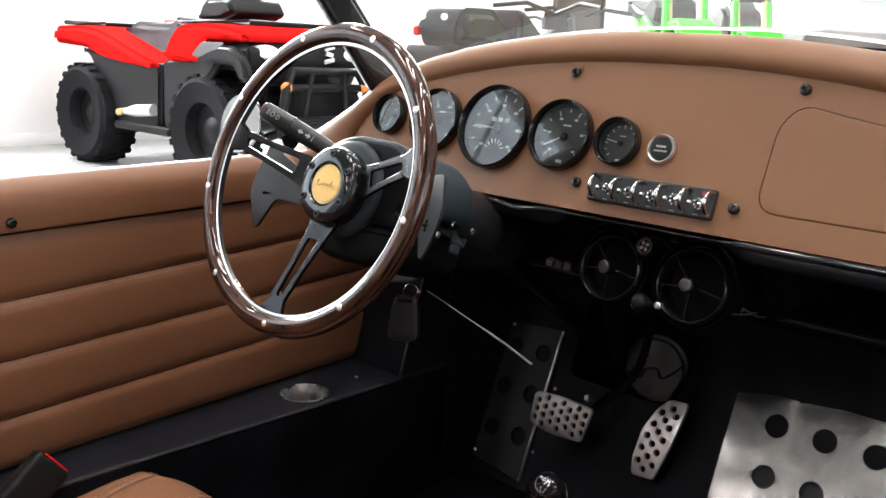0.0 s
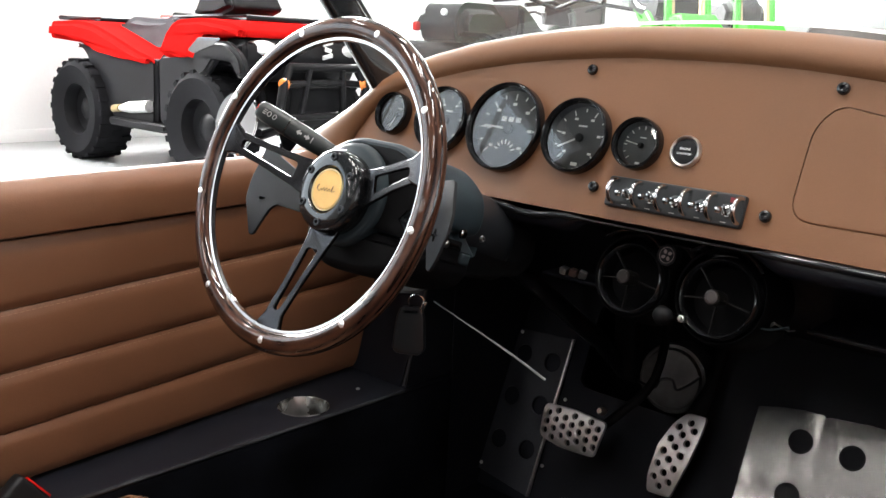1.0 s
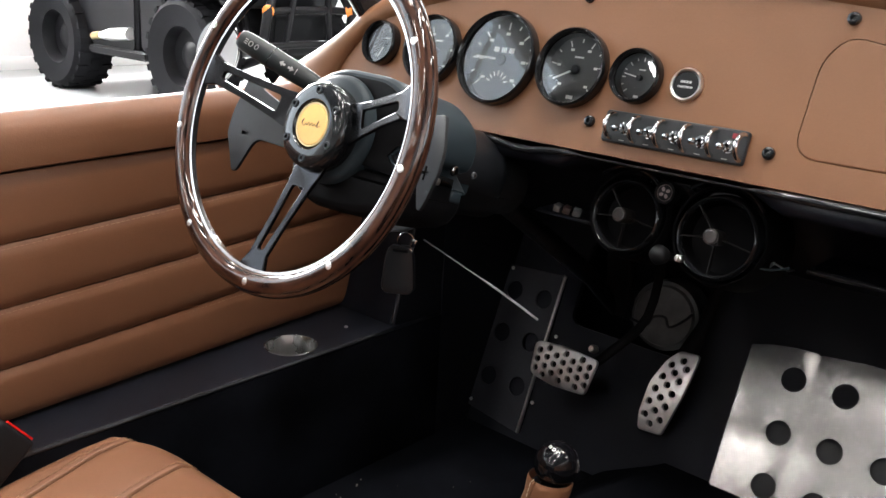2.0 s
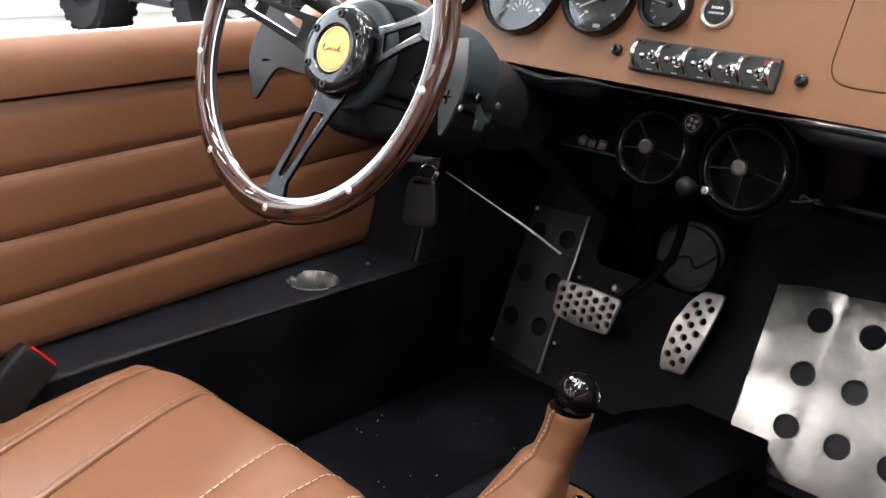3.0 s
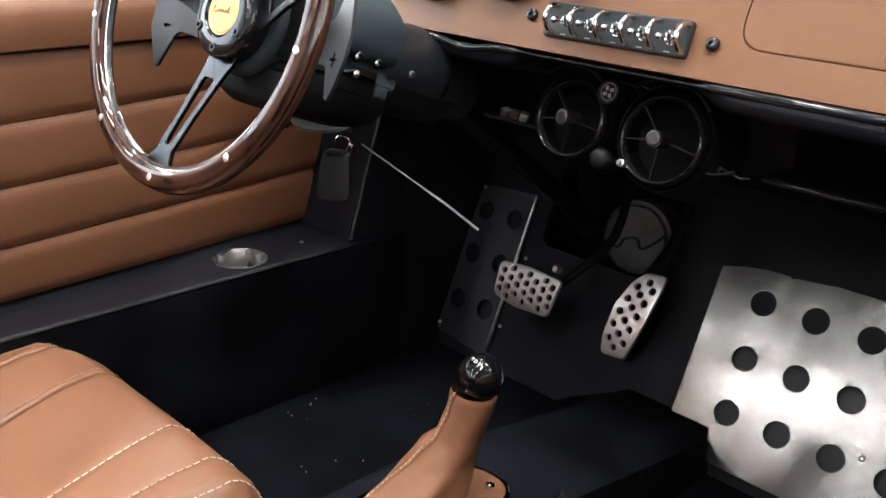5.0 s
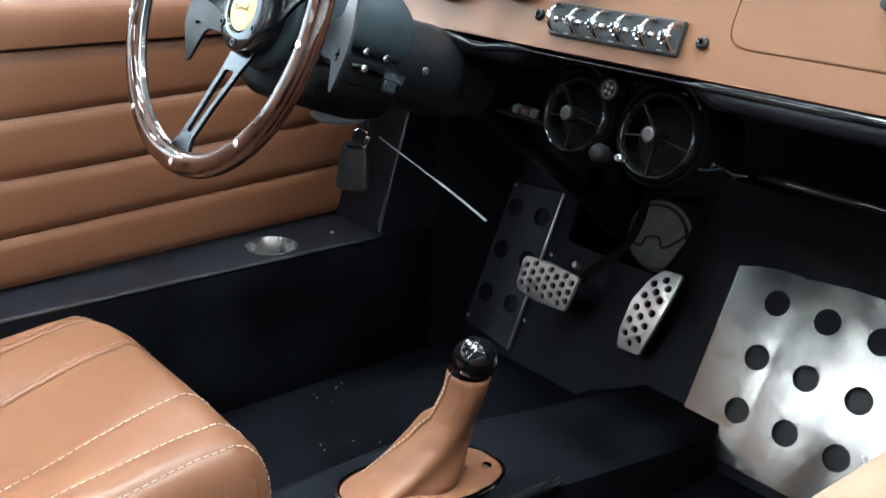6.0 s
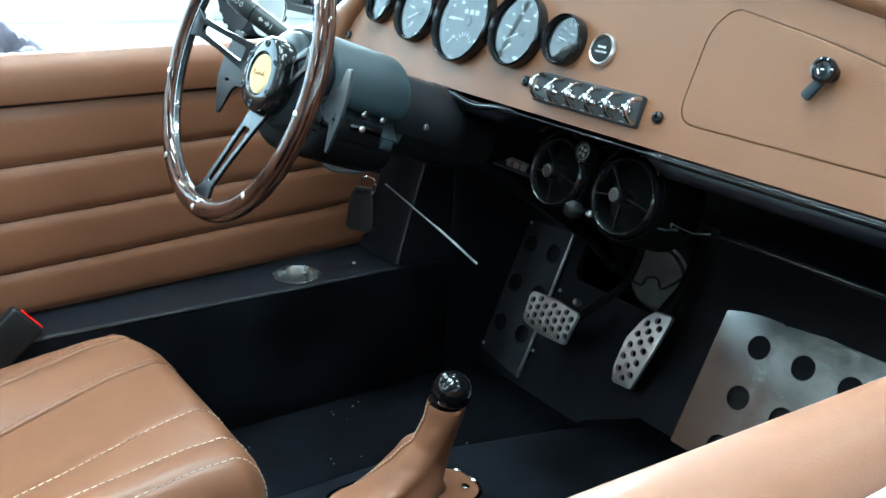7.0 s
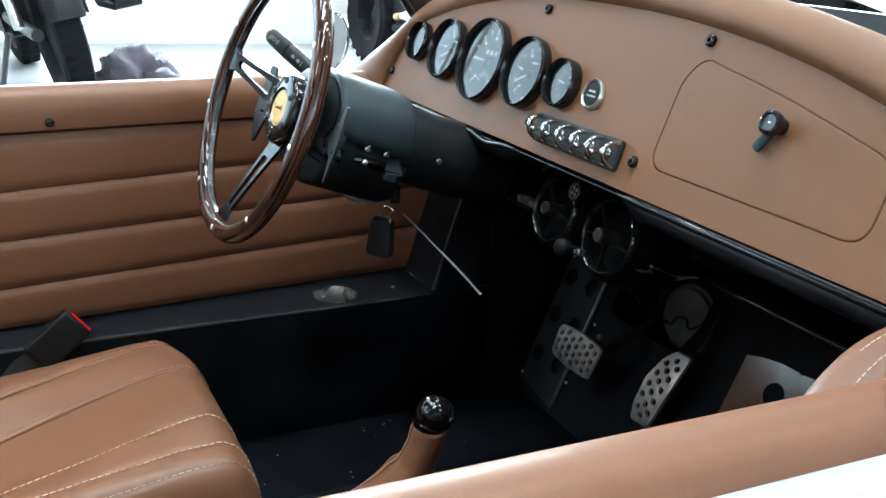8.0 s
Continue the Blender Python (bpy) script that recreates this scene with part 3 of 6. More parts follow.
path = [Vector(p) for p in ((0.378, 0.75, 0.69), (0.374, 0.775, 0.722), (0.37, 0.815, 0.745), (0.368, 0.87, 0.752), (0.37, 0.93, 0.735))]
line = smooth_line(path, 5)
part("strap", tube(line, 0.02, 12, flat=0.45), TAN_SEAT, strap)
for off in (-0.008, 0.006):
    tagged(part("stitching", stitches([p + Vector((off, 0, 0.0092)) for p in line], 0.0055, 0.0038, 0.00042), THREAD, strap), kind="stuff")

# ---- cup set into the sill ----
cup = empty("cup_holder", pose(cup_x, cup_y, SILL_Z), "round stainless steel cup holder sunk in the sill", "cup holder")
part("wall", lathe([(cup_r + 0.0012, 0.0005), (cup_r + 0.0012, 0.0010), (cup_r, 0.0014), (cup_r - 0.001, 0.0), (cup_r - 0.0015, -0.052)], 48), CUP_STEEL, cup)
part("base", lathe([(cup_r - 0.0016, -0.0515), (cup_r - 0.003, -0.0535), (cup_r - 0.006, -0.054), (0, -0.0542)], 40), CUP_BASE, cup, "polished base")
sill_screw = empty("sill_screw", pose(-0.575, 0.905, SILL_Z), "small bright screw in the black sill", "screw")
screw_head(sill_screw, pose(0, 0, 0), 0.003, STEEL, "head")

# ---- dashboard ----
DASH = frame_of((0, 0.917, 0.839), (1, 0, 0), (0, -0.9527, 0.3038))


def dash_top(x):
    d = abs(x - MID)
    if x < MID - 0.36:
        return float(np.interp(d, [0.36, 0.415, 0.44, 0.465, 0.485, 0.497, 0.505], [0.045, 0.0255, 0.0148, -0.0105, -0.036, -0.062, -0.0915]))
    return float(np.interp(d, [0, 0.06, 0.12, 0.18, 0.23, 0.30, 0.36, 0.41, 0.44, 0.465, 0.483, 0.492], [0.088, 0.0875, 0.0845, 0.079, 0.0725, 0.060, 0.045, 0.026, 0.008, -0.026, -0.06, -0.092]))


GAUGES = [(-0.526, 0.0285), (-0.438, 0.0425), (-0.336, 0.0545), (-0.2325, 0.0435), (-0.153, 0.0285)]
GV = -0.0075
glove = rounded([(0.0225, -0.0615), (0.279, -0.0615), (0.279, -0.004), (0.265, 0.0085), (0.16, 0.0335), (0.045, 0.0535), (0.026, 0.03)], 0.024, 6)
gx, gy = sum(p[0] for p in glove) / len(glove), sum(p[1] for p in glove) / len(glove)


def swollen(poly, by):
    out = []
    n = len(poly)
    for i in range(n):
        a, b = Vector(poly[i - 1]), Vector(poly[(i + 1) % n])
        t = (b - a).normalized()
        out.append((poly[i][0] + t.y * by, poly[i][1] - t.x * by))
    return out


dash = empty("dashboard", DASH, "tan leather-covered dashboard with gauges, switch row and glovebox", "dashboard", parent=car)
xs = np.linspace(MID - 0.505, MID + 0.492, 90)
outline = [(MID - 0.505, -0.0921)] + [(MID + 0.492, -0.0921)] + [(x, dash_top(x) + 0.004) for x in xs[::-1]][1:-1]
holes = [ring_of(x, GV, r - 0.003, 28) for x, r in GAUGES] + [swollen(glove, 0.0004)]
bm = moved(plate(outline, holes, 0.012), pose(0, 0, -0.012))
part("dash_face", bm, TAN_DASH, dash, "flat tan leather dash face", smooth=14)
part("glovebox_door", moved(plate(swollen(glove, -0.0003), [], 0.005, 0.0016), pose(0, 0, -0.0048)), TAN_DASH, dash, "flush tan leather glovebox lid", smooth=14)
part("glovebox_gap", moved(plate(swollen(glove, 0.006), [], 0.003), pose(0, 0, -0.0052)), TAN_DASH, dash, smooth=0)
# padded roll over the dash and, broadening, down to the driver's door
rows = []


def pad_ring(p, outw, fwd, centre, depth, low, high):
    """One section of the roll: low and high are its reach below and above p, across the roll."""
    mid, half = (low + high) / 2, (high - low) / 2
    return [p + fwd * (centre - depth * math.cos(2 * math.pi * k / 20)) + outw * (mid + half * math.sin(2 * math.pi * k / 20)) for k in range(20)]


fwd = Vector((0, 1, 0.12)).normalized()
ends = [((-0.53, 0.863), (-0.545, 0.8905), 0.023, 0.029), ((-0.556, 0.852), (-0.576, 0.871), 0.015, 0.025), ((-0.58, 0.829), (-0.610, 0.840), 0.006, 0.020), ((-0.597, 0.805), (-0.643, 0.816), 0.001, 0.018), ((-0.606, 0.782), (-0.675, 0.796), -0.001, 0.018), ((-0.612, 0.757), (-0.700, 0.777), -0.001, 0.018), ((-0.618, 0.735), (-0.716, 0.757), 0.0, 0.017)]
for i in range(len(ends) - 1, -1, -1):
    for j in range(6 if i else 1):
        u = j / 6
        e0, e1 = ends[i], ends[max(i - 1, 0)]
        inner, outer = (Vector((e0[n][0] * (1 - u) + e1[n][0] * u, 0, e0[n][1] * (1 - u) + e1[n][1] * u)) for n in (0, 1))
        inner.y = outer.y = 0.917 + 0.3189 * (inner.z - 0.839)
        w = (outer - inner).length
        rows.append(pad_ring(inner, (outer - inner).normalized(), fwd, e0[2] * (1 - u) + e1[2] * u, e0[3] * (1 - u) + e1[3] * u, -0.006, w))
pad_line = [DASH @ Vector((x, dash_top(x), 0)) for x in np.linspace(MID - 0.385, MID + 0.478, 75)]
for i, p in enumerate(pad_line):
    a, b = pad_line[max(i - 1, 0)], pad_line[min(i + 1, 74)]
    outw = fwd.cross((b - a).normalized())
    if outw.dot(p - Vector((MID, p.y, 0.75))) < 0:
        outw = -outw
    rows.append(pad_ring(p, outw.normalized(), fwd, 0.0285, 0.033, -0.0107, 0.0323))
bm = grid(rows, close_u=True)
bmesh.ops.holes_fill(bm, edges=bm.edges, sides=0)
part("dash_pad", bm, TAN_DASH, dash, "rolled tan leather pad along the dash top", m=DASH.inverted(), smooth=70)
# cowl between pad and screen
rows = []
for x in np.linspace(MID - 0.49, MID + 0.49, 41):
    p = DASH @ Vector((x, dash_top(x), 0))
    rows.append([(p.x, 0.985, p.z + 0.028), (p.x, 1.03, p.z + 0.022), (p.x * 1.0, 1.07, p.z + 0.012), (p.x, 1.09, p.z - 0.03), (p.x, 1.2, p.z - 0.1)])
part("cowl", grid(rows), WHITE_BODY, dash, "white cowl below the windscreen", m=DASH.inverted(), smooth=60)
# glossy lip under the face, then the underside
lip = [DASH @ Vector((x, -0.0975 - 0.006 * math.exp(-((x + 0.275) / 0.03) ** 2), -0.0015)) for x in np.linspace(MID - 0.49, MID + 0.49, 80)]
part("dash_lip", tube(lip, [0.0042 - 0.003 * max(0.0, min(1.0, (p.x + 0.215) / 0.02)) * max(0.0, min(1.0, (0.015 - p.x) / 0.02)) for p in lip], 10), BLACK_GLOSS, dash, "glossy black lip under the dash", m=DASH.inverted(), smooth=70)
rows = []
for x in np.linspace(MID - 0.49, MID + 0.49, 60):
    k = max(0.0, min(1.0, (x + 0.215) / 0.02)) * max(0.0, min(1.0, (0.015 - x) / 0.02))
    face = [(0.8895, 0.7445), (0.887, 0.739), (0.8878, 0.731), (0.893, 0.7265), (0.905, 0.7255)]
    cut = [(0.8895, 0.7445), (0.895, 0.742), (0.91, 0.7405), (0.925, 0.7395), (0.945, 0.7385)]
    rows.append([(x, f[0] * (1 - k) + c[0] * k, f[1] * (1 - k) + c[1] * k) for f, c in zip(face, cut)] + [(x, 0.97, 0.712), (x, 1.05, 0.66), (x, 1.17, 0.60), (x, 1.205, 0.578)])
part("dash_underside", grid(rows), BLACK_SATIN, dash, "black underside of the dash", m=DASH.inverted(), smooth=60)
part("underside_edge", tube([(x, 1.0, 0.6495) for x in np.linspace(0.02, RSILL_X, 12)], 0.003, 10), BLACK_GLOSS, dash, "glossy edge of the shelf under the dash", m=DASH.inverted())
part("under_shelf", box(0.022, RSILL_X, 1.0, 1.2, 0.6465, 0.6525), BLACK_SATIN, dash, m=DASH.inverted(), smooth=0)
for x, v in ((-0.236, 0.071), (0.044, 0.069), (0.0015, -0.0615), (-0.196, -0.06), (-0.594, -0.061)):
    screw_head(dash, pose(x, v, 0), 0.0063)
# lid knob with its catch
KNOB = pose(0.161, 0.0095, 0)
part("lid_knob", lathe([(0.0075, 0), (0.0075, 0.007), (0.0102, 0.009), (0.0112, 0.0135), (0.0104, 0.0172), (0.0082, 0.018), (0.0068, 0.0165), (0, 0.016)], 28), BLACK_GLOSS, dash, "round black glovebox knob with a dished face", m=KNOB)
part("keyhole", box(-0.0014, 0.0014, -0.0005, 0.0005, 0.0158, 0.0164), STEEL, dash, "small bright keyhole", m=KNOB, smooth=0)
part("catch", moved(plate(rounded([(-0.0052, -0.0285), (0.0052, -0.0285), (0.0042, -0.006), (-0.0042, -0.006)], 0.0048), [], 0.003, 0.0008), KNOB @ pose(0, 0, 0.004, 0, 0, -30)), COLUMN_GREY, dash, "small grey catch tab")

# ---- instruments in the dash ----
def gauge(x, r, needle, label, sub=False, ticks=11):
    """A black-rimmed dial: deep bezel, grey face, printed marks, needle and glass."""
    e = empty("gauge", DASH @ pose(x, GV, 0), label, "gauge", "dash gauges")
    w = 0.0038 if r < 0.03 else 0.0047
    part("bezel", lathe([(r - w - 0.001, -0.006), (r - w, 0.009), (r - w + 0.001, 0.0125), (r - w * 0.5, 0.0145), (r - 0.0008, 0.013), (r, 0.010), (r, 0.0005), (r - 0.003, -0.002), (r - w - 0.001, -0.006)], 48), BLACK_GLOSS, e, "deep glossy black bezel")
    d = part("dial", lathe([(0, -0.004), (r - w - 0.002, -0.004), (r - w - 0.001, 0.006)], 40), DIAL, e, "dark grey dial face")
    q = r - w
    marks = bmesh.new()
    for k in range(ticks):
        a = radians(225 - 270 * k / (ticks - 1))
        big = k % 2 == 0
        ln = q * (0.17 if big else 0.1)
        bmesh.ops.create_cube(marks, size=1, matrix=pose(0, 0, 0, 0, 0, math.degrees(a)) @ pose(q * 0.88 - ln / 2, 0, -0.0036) @ Matrix.Diagonal((ln, q * 0.036, 0.0003, 1)))
        if big and r > 0.03:
            bmesh.ops.create_cube(marks, size=1, matrix=Matrix.Translation((q * 0.62 * math.cos(a), q * 0.62 * math.sin(a), -0.0036)) @ Matrix.Diagonal((q * 0.12, q * 0.07, 0.0003, 1)))
    if sub:
        for k in range(7):
            a = radians(160 - 140 * k / 6)
            bmesh.ops.create_cube(marks, size=1, matrix=Matrix.Translation((0, -q * 0.58, -0.0036)) @ pose(0, 0, 0, 0, 0, math.degrees(a)) @ pose(q * 0.27, 0, 0) @ Matrix.Diagonal((q * 0.12, q * 0.03, 0.0003, 1)))
        for k in (-1, 0, 1):
            bmesh.ops.create_cube(marks, size=1, matrix=Matrix.Translation((k * q * 0.22, q * 0.24, -0.0036)) @ Matrix.Diagonal((q * 0.15, q * 0.12, 0.0003, 1)))
    else:
        bmesh.ops.create_cube(marks, size=1, matrix=Matrix.Translation((0, q * 0.36, -0.0036)) @ Matrix.Diagonal((q * 0.3, q * 0.05, 0.0003, 1)))
        bmesh.ops.create_cube(marks, size=1, matrix=Matrix.Translation((0, -q * 0.78, -0.0036)) @ Matrix.Diagonal((q * 0.22, q * 0.1, 0.0003, 1)))
    tagged(part("markings", marks, DIAL_WHITE, d, smooth=0), "white printed scale marks")
    nd = joined(moved(box(-q * 0.1, q * 0.74, -q * 0.024, q * 0.024, -0.0012, -0.0004), pose(0, 0, 0, 0, 0, needle)))
    part("needle", nd, DIAL_WHITE, e, "thin white needle", smooth=0)
    part("needle_cap", lathe([(q * 0.13, -0.003), (q * 0.13, 0.0), (q * 0.1, 0.001), (0, 0.001)], 16), BLACK_PLASTIC, e)
    part("glass", lathe([(0, 0.0078), (r - w, 0.0072)], 40), GAUGE_GLASS, e, "flat clear gauge glass")
    return e


gauge(-0.526, 0.0285, 245, "small round black-rimmed gauge beside the dash end", ticks=9)
gauge(-0.438, 0.0425, 205, "medium round black-rimmed gauge behind the steering wheel")
gauge(-0.336, 0.0545, 178, "largest black-rimmed gauge with an inset lower scale", True, 13)
gauge(-0.2325, 0.0435, 207, "medium round black-rimmed gauge with a white needle")
gauge(-0.153, 0.0285, 170, "small round black-rimmed gauge beside the start button", ticks=13)

start = empty("start_button", DASH @ pose(-0.0975, -0.009, 0), "black round engine start button in a chrome ring", "button")
part("ring", lathe([(0.0133, 0.001), (0.0138, 0.004), (0.0155, 0.0052), (0.0172, 0.003), (0.0172, 0)], 36), STEEL, start, "chrome ring")
part("cap", lathe([(0, 0.0038), (0.010, 0.0036), (0.0132, 0.003), (0.0132, 0)], 32), BLACK_PLASTIC, start)
for k, (word, size) in enumerate((("ENGINE", 0.0034), ("START/STOP", 0.0029))):
    letters("lettering", word, size, DIAL_WHITE, start, pose(0, 0.0025 - 0.0052 * k, 0.004), "white printed words")

# ---- switch row ----
SWITCH_GREY = material("dark_grey_plate", (0.024, 0.026, 0.028), 0.5, 0, 0.15, 500, 0.1, 0.15, 20, spec=0.25)
sw = empty("switch_panel", DASH @ pose(-0.1015, -0.0615, 0), "black switch plate with chrome toggles between chrome guard hoops", "switch panel")
part("plate", plate(rounded([(-0.074, -0.0165), (0.0825, -0.0165), (0.0825, 0.0165), (-0.074, 0.0165)], 0.004), [], 0.006, 0.002), SWITCH_GREY, sw, "dark grey plate", smooth=14)
RED_MARK = material("dark_red_print", (0.22, 0.012, 0.02), 0.6)
hoop = None
for k in range(6):
    x = -0.0622 + 0.0283 * k
    if hoop is None:
        pts = [(0, 0.0122 * math.cos(math.pi * j / 16), 0.005 + 0.0175 * math.sin(math.pi * j / 16) ** 0.85) for j in range(17)]
        hoop = part("guard_hoop", tube(pts, 0.0024, 12), CHROME, sw, "polished chrome guard hoop", m=pose(x, 0, 0))
    else:
        again(hoop, pose(x, 0, 0))
for k in range(5):
    x = -0.0465 + 0.0283 * k
    t = part("toggle", lathe([(0.0066, 0.006), (0.0066, 0.0078), (0.0052, 0.008), (0.0056, 0.009), (0.0056, 0.0104), (0.0044, 0.0108), (0.0046, 0.0118), (0.0044, 0.0132), (0.002, 0.0136)], 16), CHROME, sw, "chrome toggle nut", m=pose(x, -0.001, 0))
    part("lever", lathe([(0.0013, 0), (0.0016, 0.008), (0.003, 0.0105), (0.0036, 0.013), (0.003, 0.0156), (0, 0.0166)], 14), CHROME, t, m=pose(0, 0, 0.0115, 14, -6, 0))
    b = part("caption", box(-0.003, 0.003, -0.0004, 0.0004, 0, 0.0002), DIM_PRINT, t, "tiny printed caption", m=pose(-0.002, -0.0122, 0.0061), smooth=0)
    bmesh_red = box(-0.0035, 0.0035, -0.0025, 0.0025, 0, 0.0004) if k == 4 else None
    if bmesh_red:
        part("red_mark", bmesh_red, RED_MARK, t, "red mark", m=pose(0.004, 0.011, 0.0063), smooth=0)

# ---- air vents under the dash ----
SPOKE_GREY = material("worn_grey_plastic", (0.008, 0.0075, 0.0075), 0.5, 0, 0.2, 300, 0.1, 0.2, 9, spec=0.15)
VENT_N = (0, -0.95, 0.26)
pod = empty("vent_pod", pose(0, 0, 0), "glossy black pod carrying two round air vents", "vent housing")
for vx, r in ((-0.15, 0.047), (-0.045, 0.051)):
    m = frame_of((vx, 0.922, 0.686), (1, 0, 0), VENT_N)
    part("collar", lathe([(r - 0.003, 0.002), (r - 0.001, 0.004), (r, 0.002), (r + 0.002, -0.01), (r + 0.004, -0.06)], 40), VENT_BLACK, pod, m=m)
part("web", box(-0.155, -0.04, 0.952, 0.995, 0.655, 0.733, 0.012, 3), BLACK_GLOSS, pod)
for vx, r in ((-0.15, 0.05), (-0.045, 0.054)):
    m = frame_of((vx, 0.922, 0.686), (1, 0, 0), VENT_N)
    part("brow", tube([(r * math.cos(radians(a)), r * math.sin(radians(a)), 0.016) for a in range(35, 140, 7)], 0.002, 8), BLACK_GLOSS, pod, m=m)


def vent(vx, r):
    m = frame_of((vx, 0.912, 0.686), (1, 0, 0), VENT_N)
    e = empty("air_vent", m, "round black air vent with thin spokes and a grey knurled knob", "air vent", "air vents")
    part("rim", lathe([(r - 0.006, -0.006), (r - 0.0045, 0.0), (r - 0.003, 0.0012), (r - 0.0012, 0.0), (r, -0.004), (r + 0.002, -0.014)], 40), BLACK_GLOSS, e, "glossy black rim")
    part("bowl", lathe([(r - 0.0055, -0.004), (r * 0.8, -0.022), (r * 0.55, -0.03), (0, -0.032)], 32), VENT_BLACK, e)
    for k in range(4):
        part("spoke", box(0.008, r - 0.006, -0.0007, 0.0007, -0.006, -0.001), SPOKE_GREY, e, m=pose(0, 0, 0, 0, 0, (132, -10, 188, 270)[k]), smooth=0)
    kb = []
    prof = [(0.0076, -0.012), (0.0076, 0.012), (0.007, 0.0132), (0.0054, 0.0136), (0.005, 0.0131), (0, 0.0131)]
    k = part("knob", lathe(prof, 28), GREY_METAL, e, "grey metal knob with knurled side")
    for j in range(24):
        kb.append(moved(box(0.0074, 0.0083, -0.0005, 0.0005, -0.002, 0.0115), pose(0, 0, 0, 0, 0, 15 * j)))
    part("knurl", joined(*kb), GREY_METAL, k, smooth=0)
    return e


vent(-0.15, 0.0405)
vent(-0.045, 0.0435)
FAN_PRINT = material("faint_print", (0.13, 0.1, 0.095), 0.6)
badge = empty("fan_button", frame_of((-0.103, 0.909, 0.7205), (1, 0, 0), VENT_N) @ Matrix.Diagonal((0.95, 0.95, 0.95, 1)), "round black button with a printed fan symbol", "button")
part("ring", lathe([(0.0095, 0), (0.0105, 0.004), (0.012, 0.004), (0.0125, -0.01)], 24), VENT_BLACK, badge)
part("cap", lathe([(0, 0.0035), (0.0095, 0.003), (0.0095, -0.005)], 24), VENT_BLACK, badge)
fan = []
for k in range(4):
    fan.append(moved(lathe([(0, 0.0003), (0.0026, 0.0002), (0.0026, 0)], 10), pose(0, 0, 0.0035, 0, 0, 90 * k + 20) @ pose(0.0042, 0.001, 0) @ Matrix.Diagonal((1, 0.75, 1, 1))))
fan.append(tube([(0.0088 * math.cos(radians(a)), 0.0088 * math.sin(radians(a)), 0.0034) for a in range(0, 360, 15)], 0.0004, 5, closed=True))
part("fan_symbol", joined(*fan), FAN_PRINT, badge, "pale printed fan symbol")
pull = empty("choke_knob", frame_of((-0.092, 0.9, 0.658), (1, 0, 0), VENT_N), "small black dash knob beside a chrome nut", "knob")
part("knob", lathe([(0.004, -0.03), (0.004, 0.0), (0.009, 0.004), (0.0105, 0.012), (0.0085, 0.017), (0.005, 0.0192), (0, 0.0196)], 22), BLACK_PLASTIC, pull)
part("nut", lathe([(0.0042, -0.02), (0.0042, 0.002), (0.0024, 0.0024), (0.0024, 0.006), (0, 0.0062)], 6), STEEL, pull, "bright steel nut", m=pose(0.0165, 0.001, 0), smooth=0)
brk = empty("dash_bracket", frame_of((0.012, 0.925, 0.666), (1, 0, 0), (0.1, -0.6, -0.7)), "bent bright metal bracket under the dash", "bracket")
BRACKET = [Vector(v) for v in ((-0.046, 0.9826, 0.6212), (-0.012, 0.952, 0.648), (0.0099, 0.9317, 0.669), (0.014, 0.962, 0.6555), (0.004, 1.005, 0.645), (-0.0249, 1.0393, 0.6365))]
leaf = bmesh.new()
ring = [leaf.verts.new(v) for v in BRACKET]
leaf.faces.new((ring[0], ring[1], ring[4], ring[5]))
leaf.faces.new((ring[1], ring[2], ring[3], ring[4]))
bmesh.ops.solidify(leaf, geom=leaf.faces[:], thickness=0.0014)
part("leaf", leaf, BLACK_GLOSS, brk, m=brk.matrix_basis.inverted(), smooth=0)
part("bright_lip", tube(BRACKET[:3], 0.0016, 6), STEEL, brk, "bare bright lip", m=brk.matrix_basis.inverted())
part("bright_lip", tube([BRACKET[2], BRACKET[3], BRACKET[4]], 0.0009, 6), STEEL, brk, m=brk.matrix_basis.inverted())
for k in range(3):
    part("wire", tube([(-0.02 + 0.004 * k, -0.004, 0), (-0.005 + 0.003 * k, 0.006, 0.006), (0.02, 0.01 + 0.002 * k, 0.004)], 0.001, 6), COLUMN_GREY, brk)
WIRE_BROWN = material("brown_connector", (0.05, 0.03, 0.026), 0.5, 0, 0.2, 300, 0.1, 0.2, 9)
wirebox = empty("wiring_bundle", pose(-0.235, 0.93, 0.675), "dusty wiring and connectors behind the column", "wiring")
part("tray", box(-0.04, 0.045, -0.008, 0.03, -0.012, -0.008, 0.002), BLACK_SATIN, wirebox)
for k in range(3):
    part("connector", box(-0.006, 0.006, -0.006, 0.006, -0.008, 0.004, 0.002), (GUNMETAL, WIRE_BROWN, GUNMETAL)[k], wirebox, m=pose(-0.012 + 0.013 * k, 0.0, -0.002, 10, 15, 14 * k) @ Matrix.Diagonal((0.8, 0.8, 0.8, 1)))

# ---- steering wheel ----
WN = Vector((0.0144, -0.947, 0.321)).normalized()
WHEEL = frame_of(Vector((-0.3413, 0.6057, 0.7906)) - WN * 0.0106, (1, 0, 0), WN) @ pose(0, 0, 0, 0, 0, 0.5)
wheel = empty("steering_wheel", WHEEL, "three-spoke steering wheel with lacquered walnut rim and slotted metal spokes", "steering wheel", parent=car)
R0, RM = 0.159, 0.0116
rim = part("rim", lathe([(R0 + RM * math.cos(2 * math.pi * k / 18) * (1.0 if math.cos(2 * math.pi * k / 18) > 0 else 0.93), RM * 0.92 * math.sin(2 * math.pi * k / 18)) for k in range(18)], 96, closed=True), WALNUT, wheel, "laminated walnut rim under gloss lacquer", smooth=80)
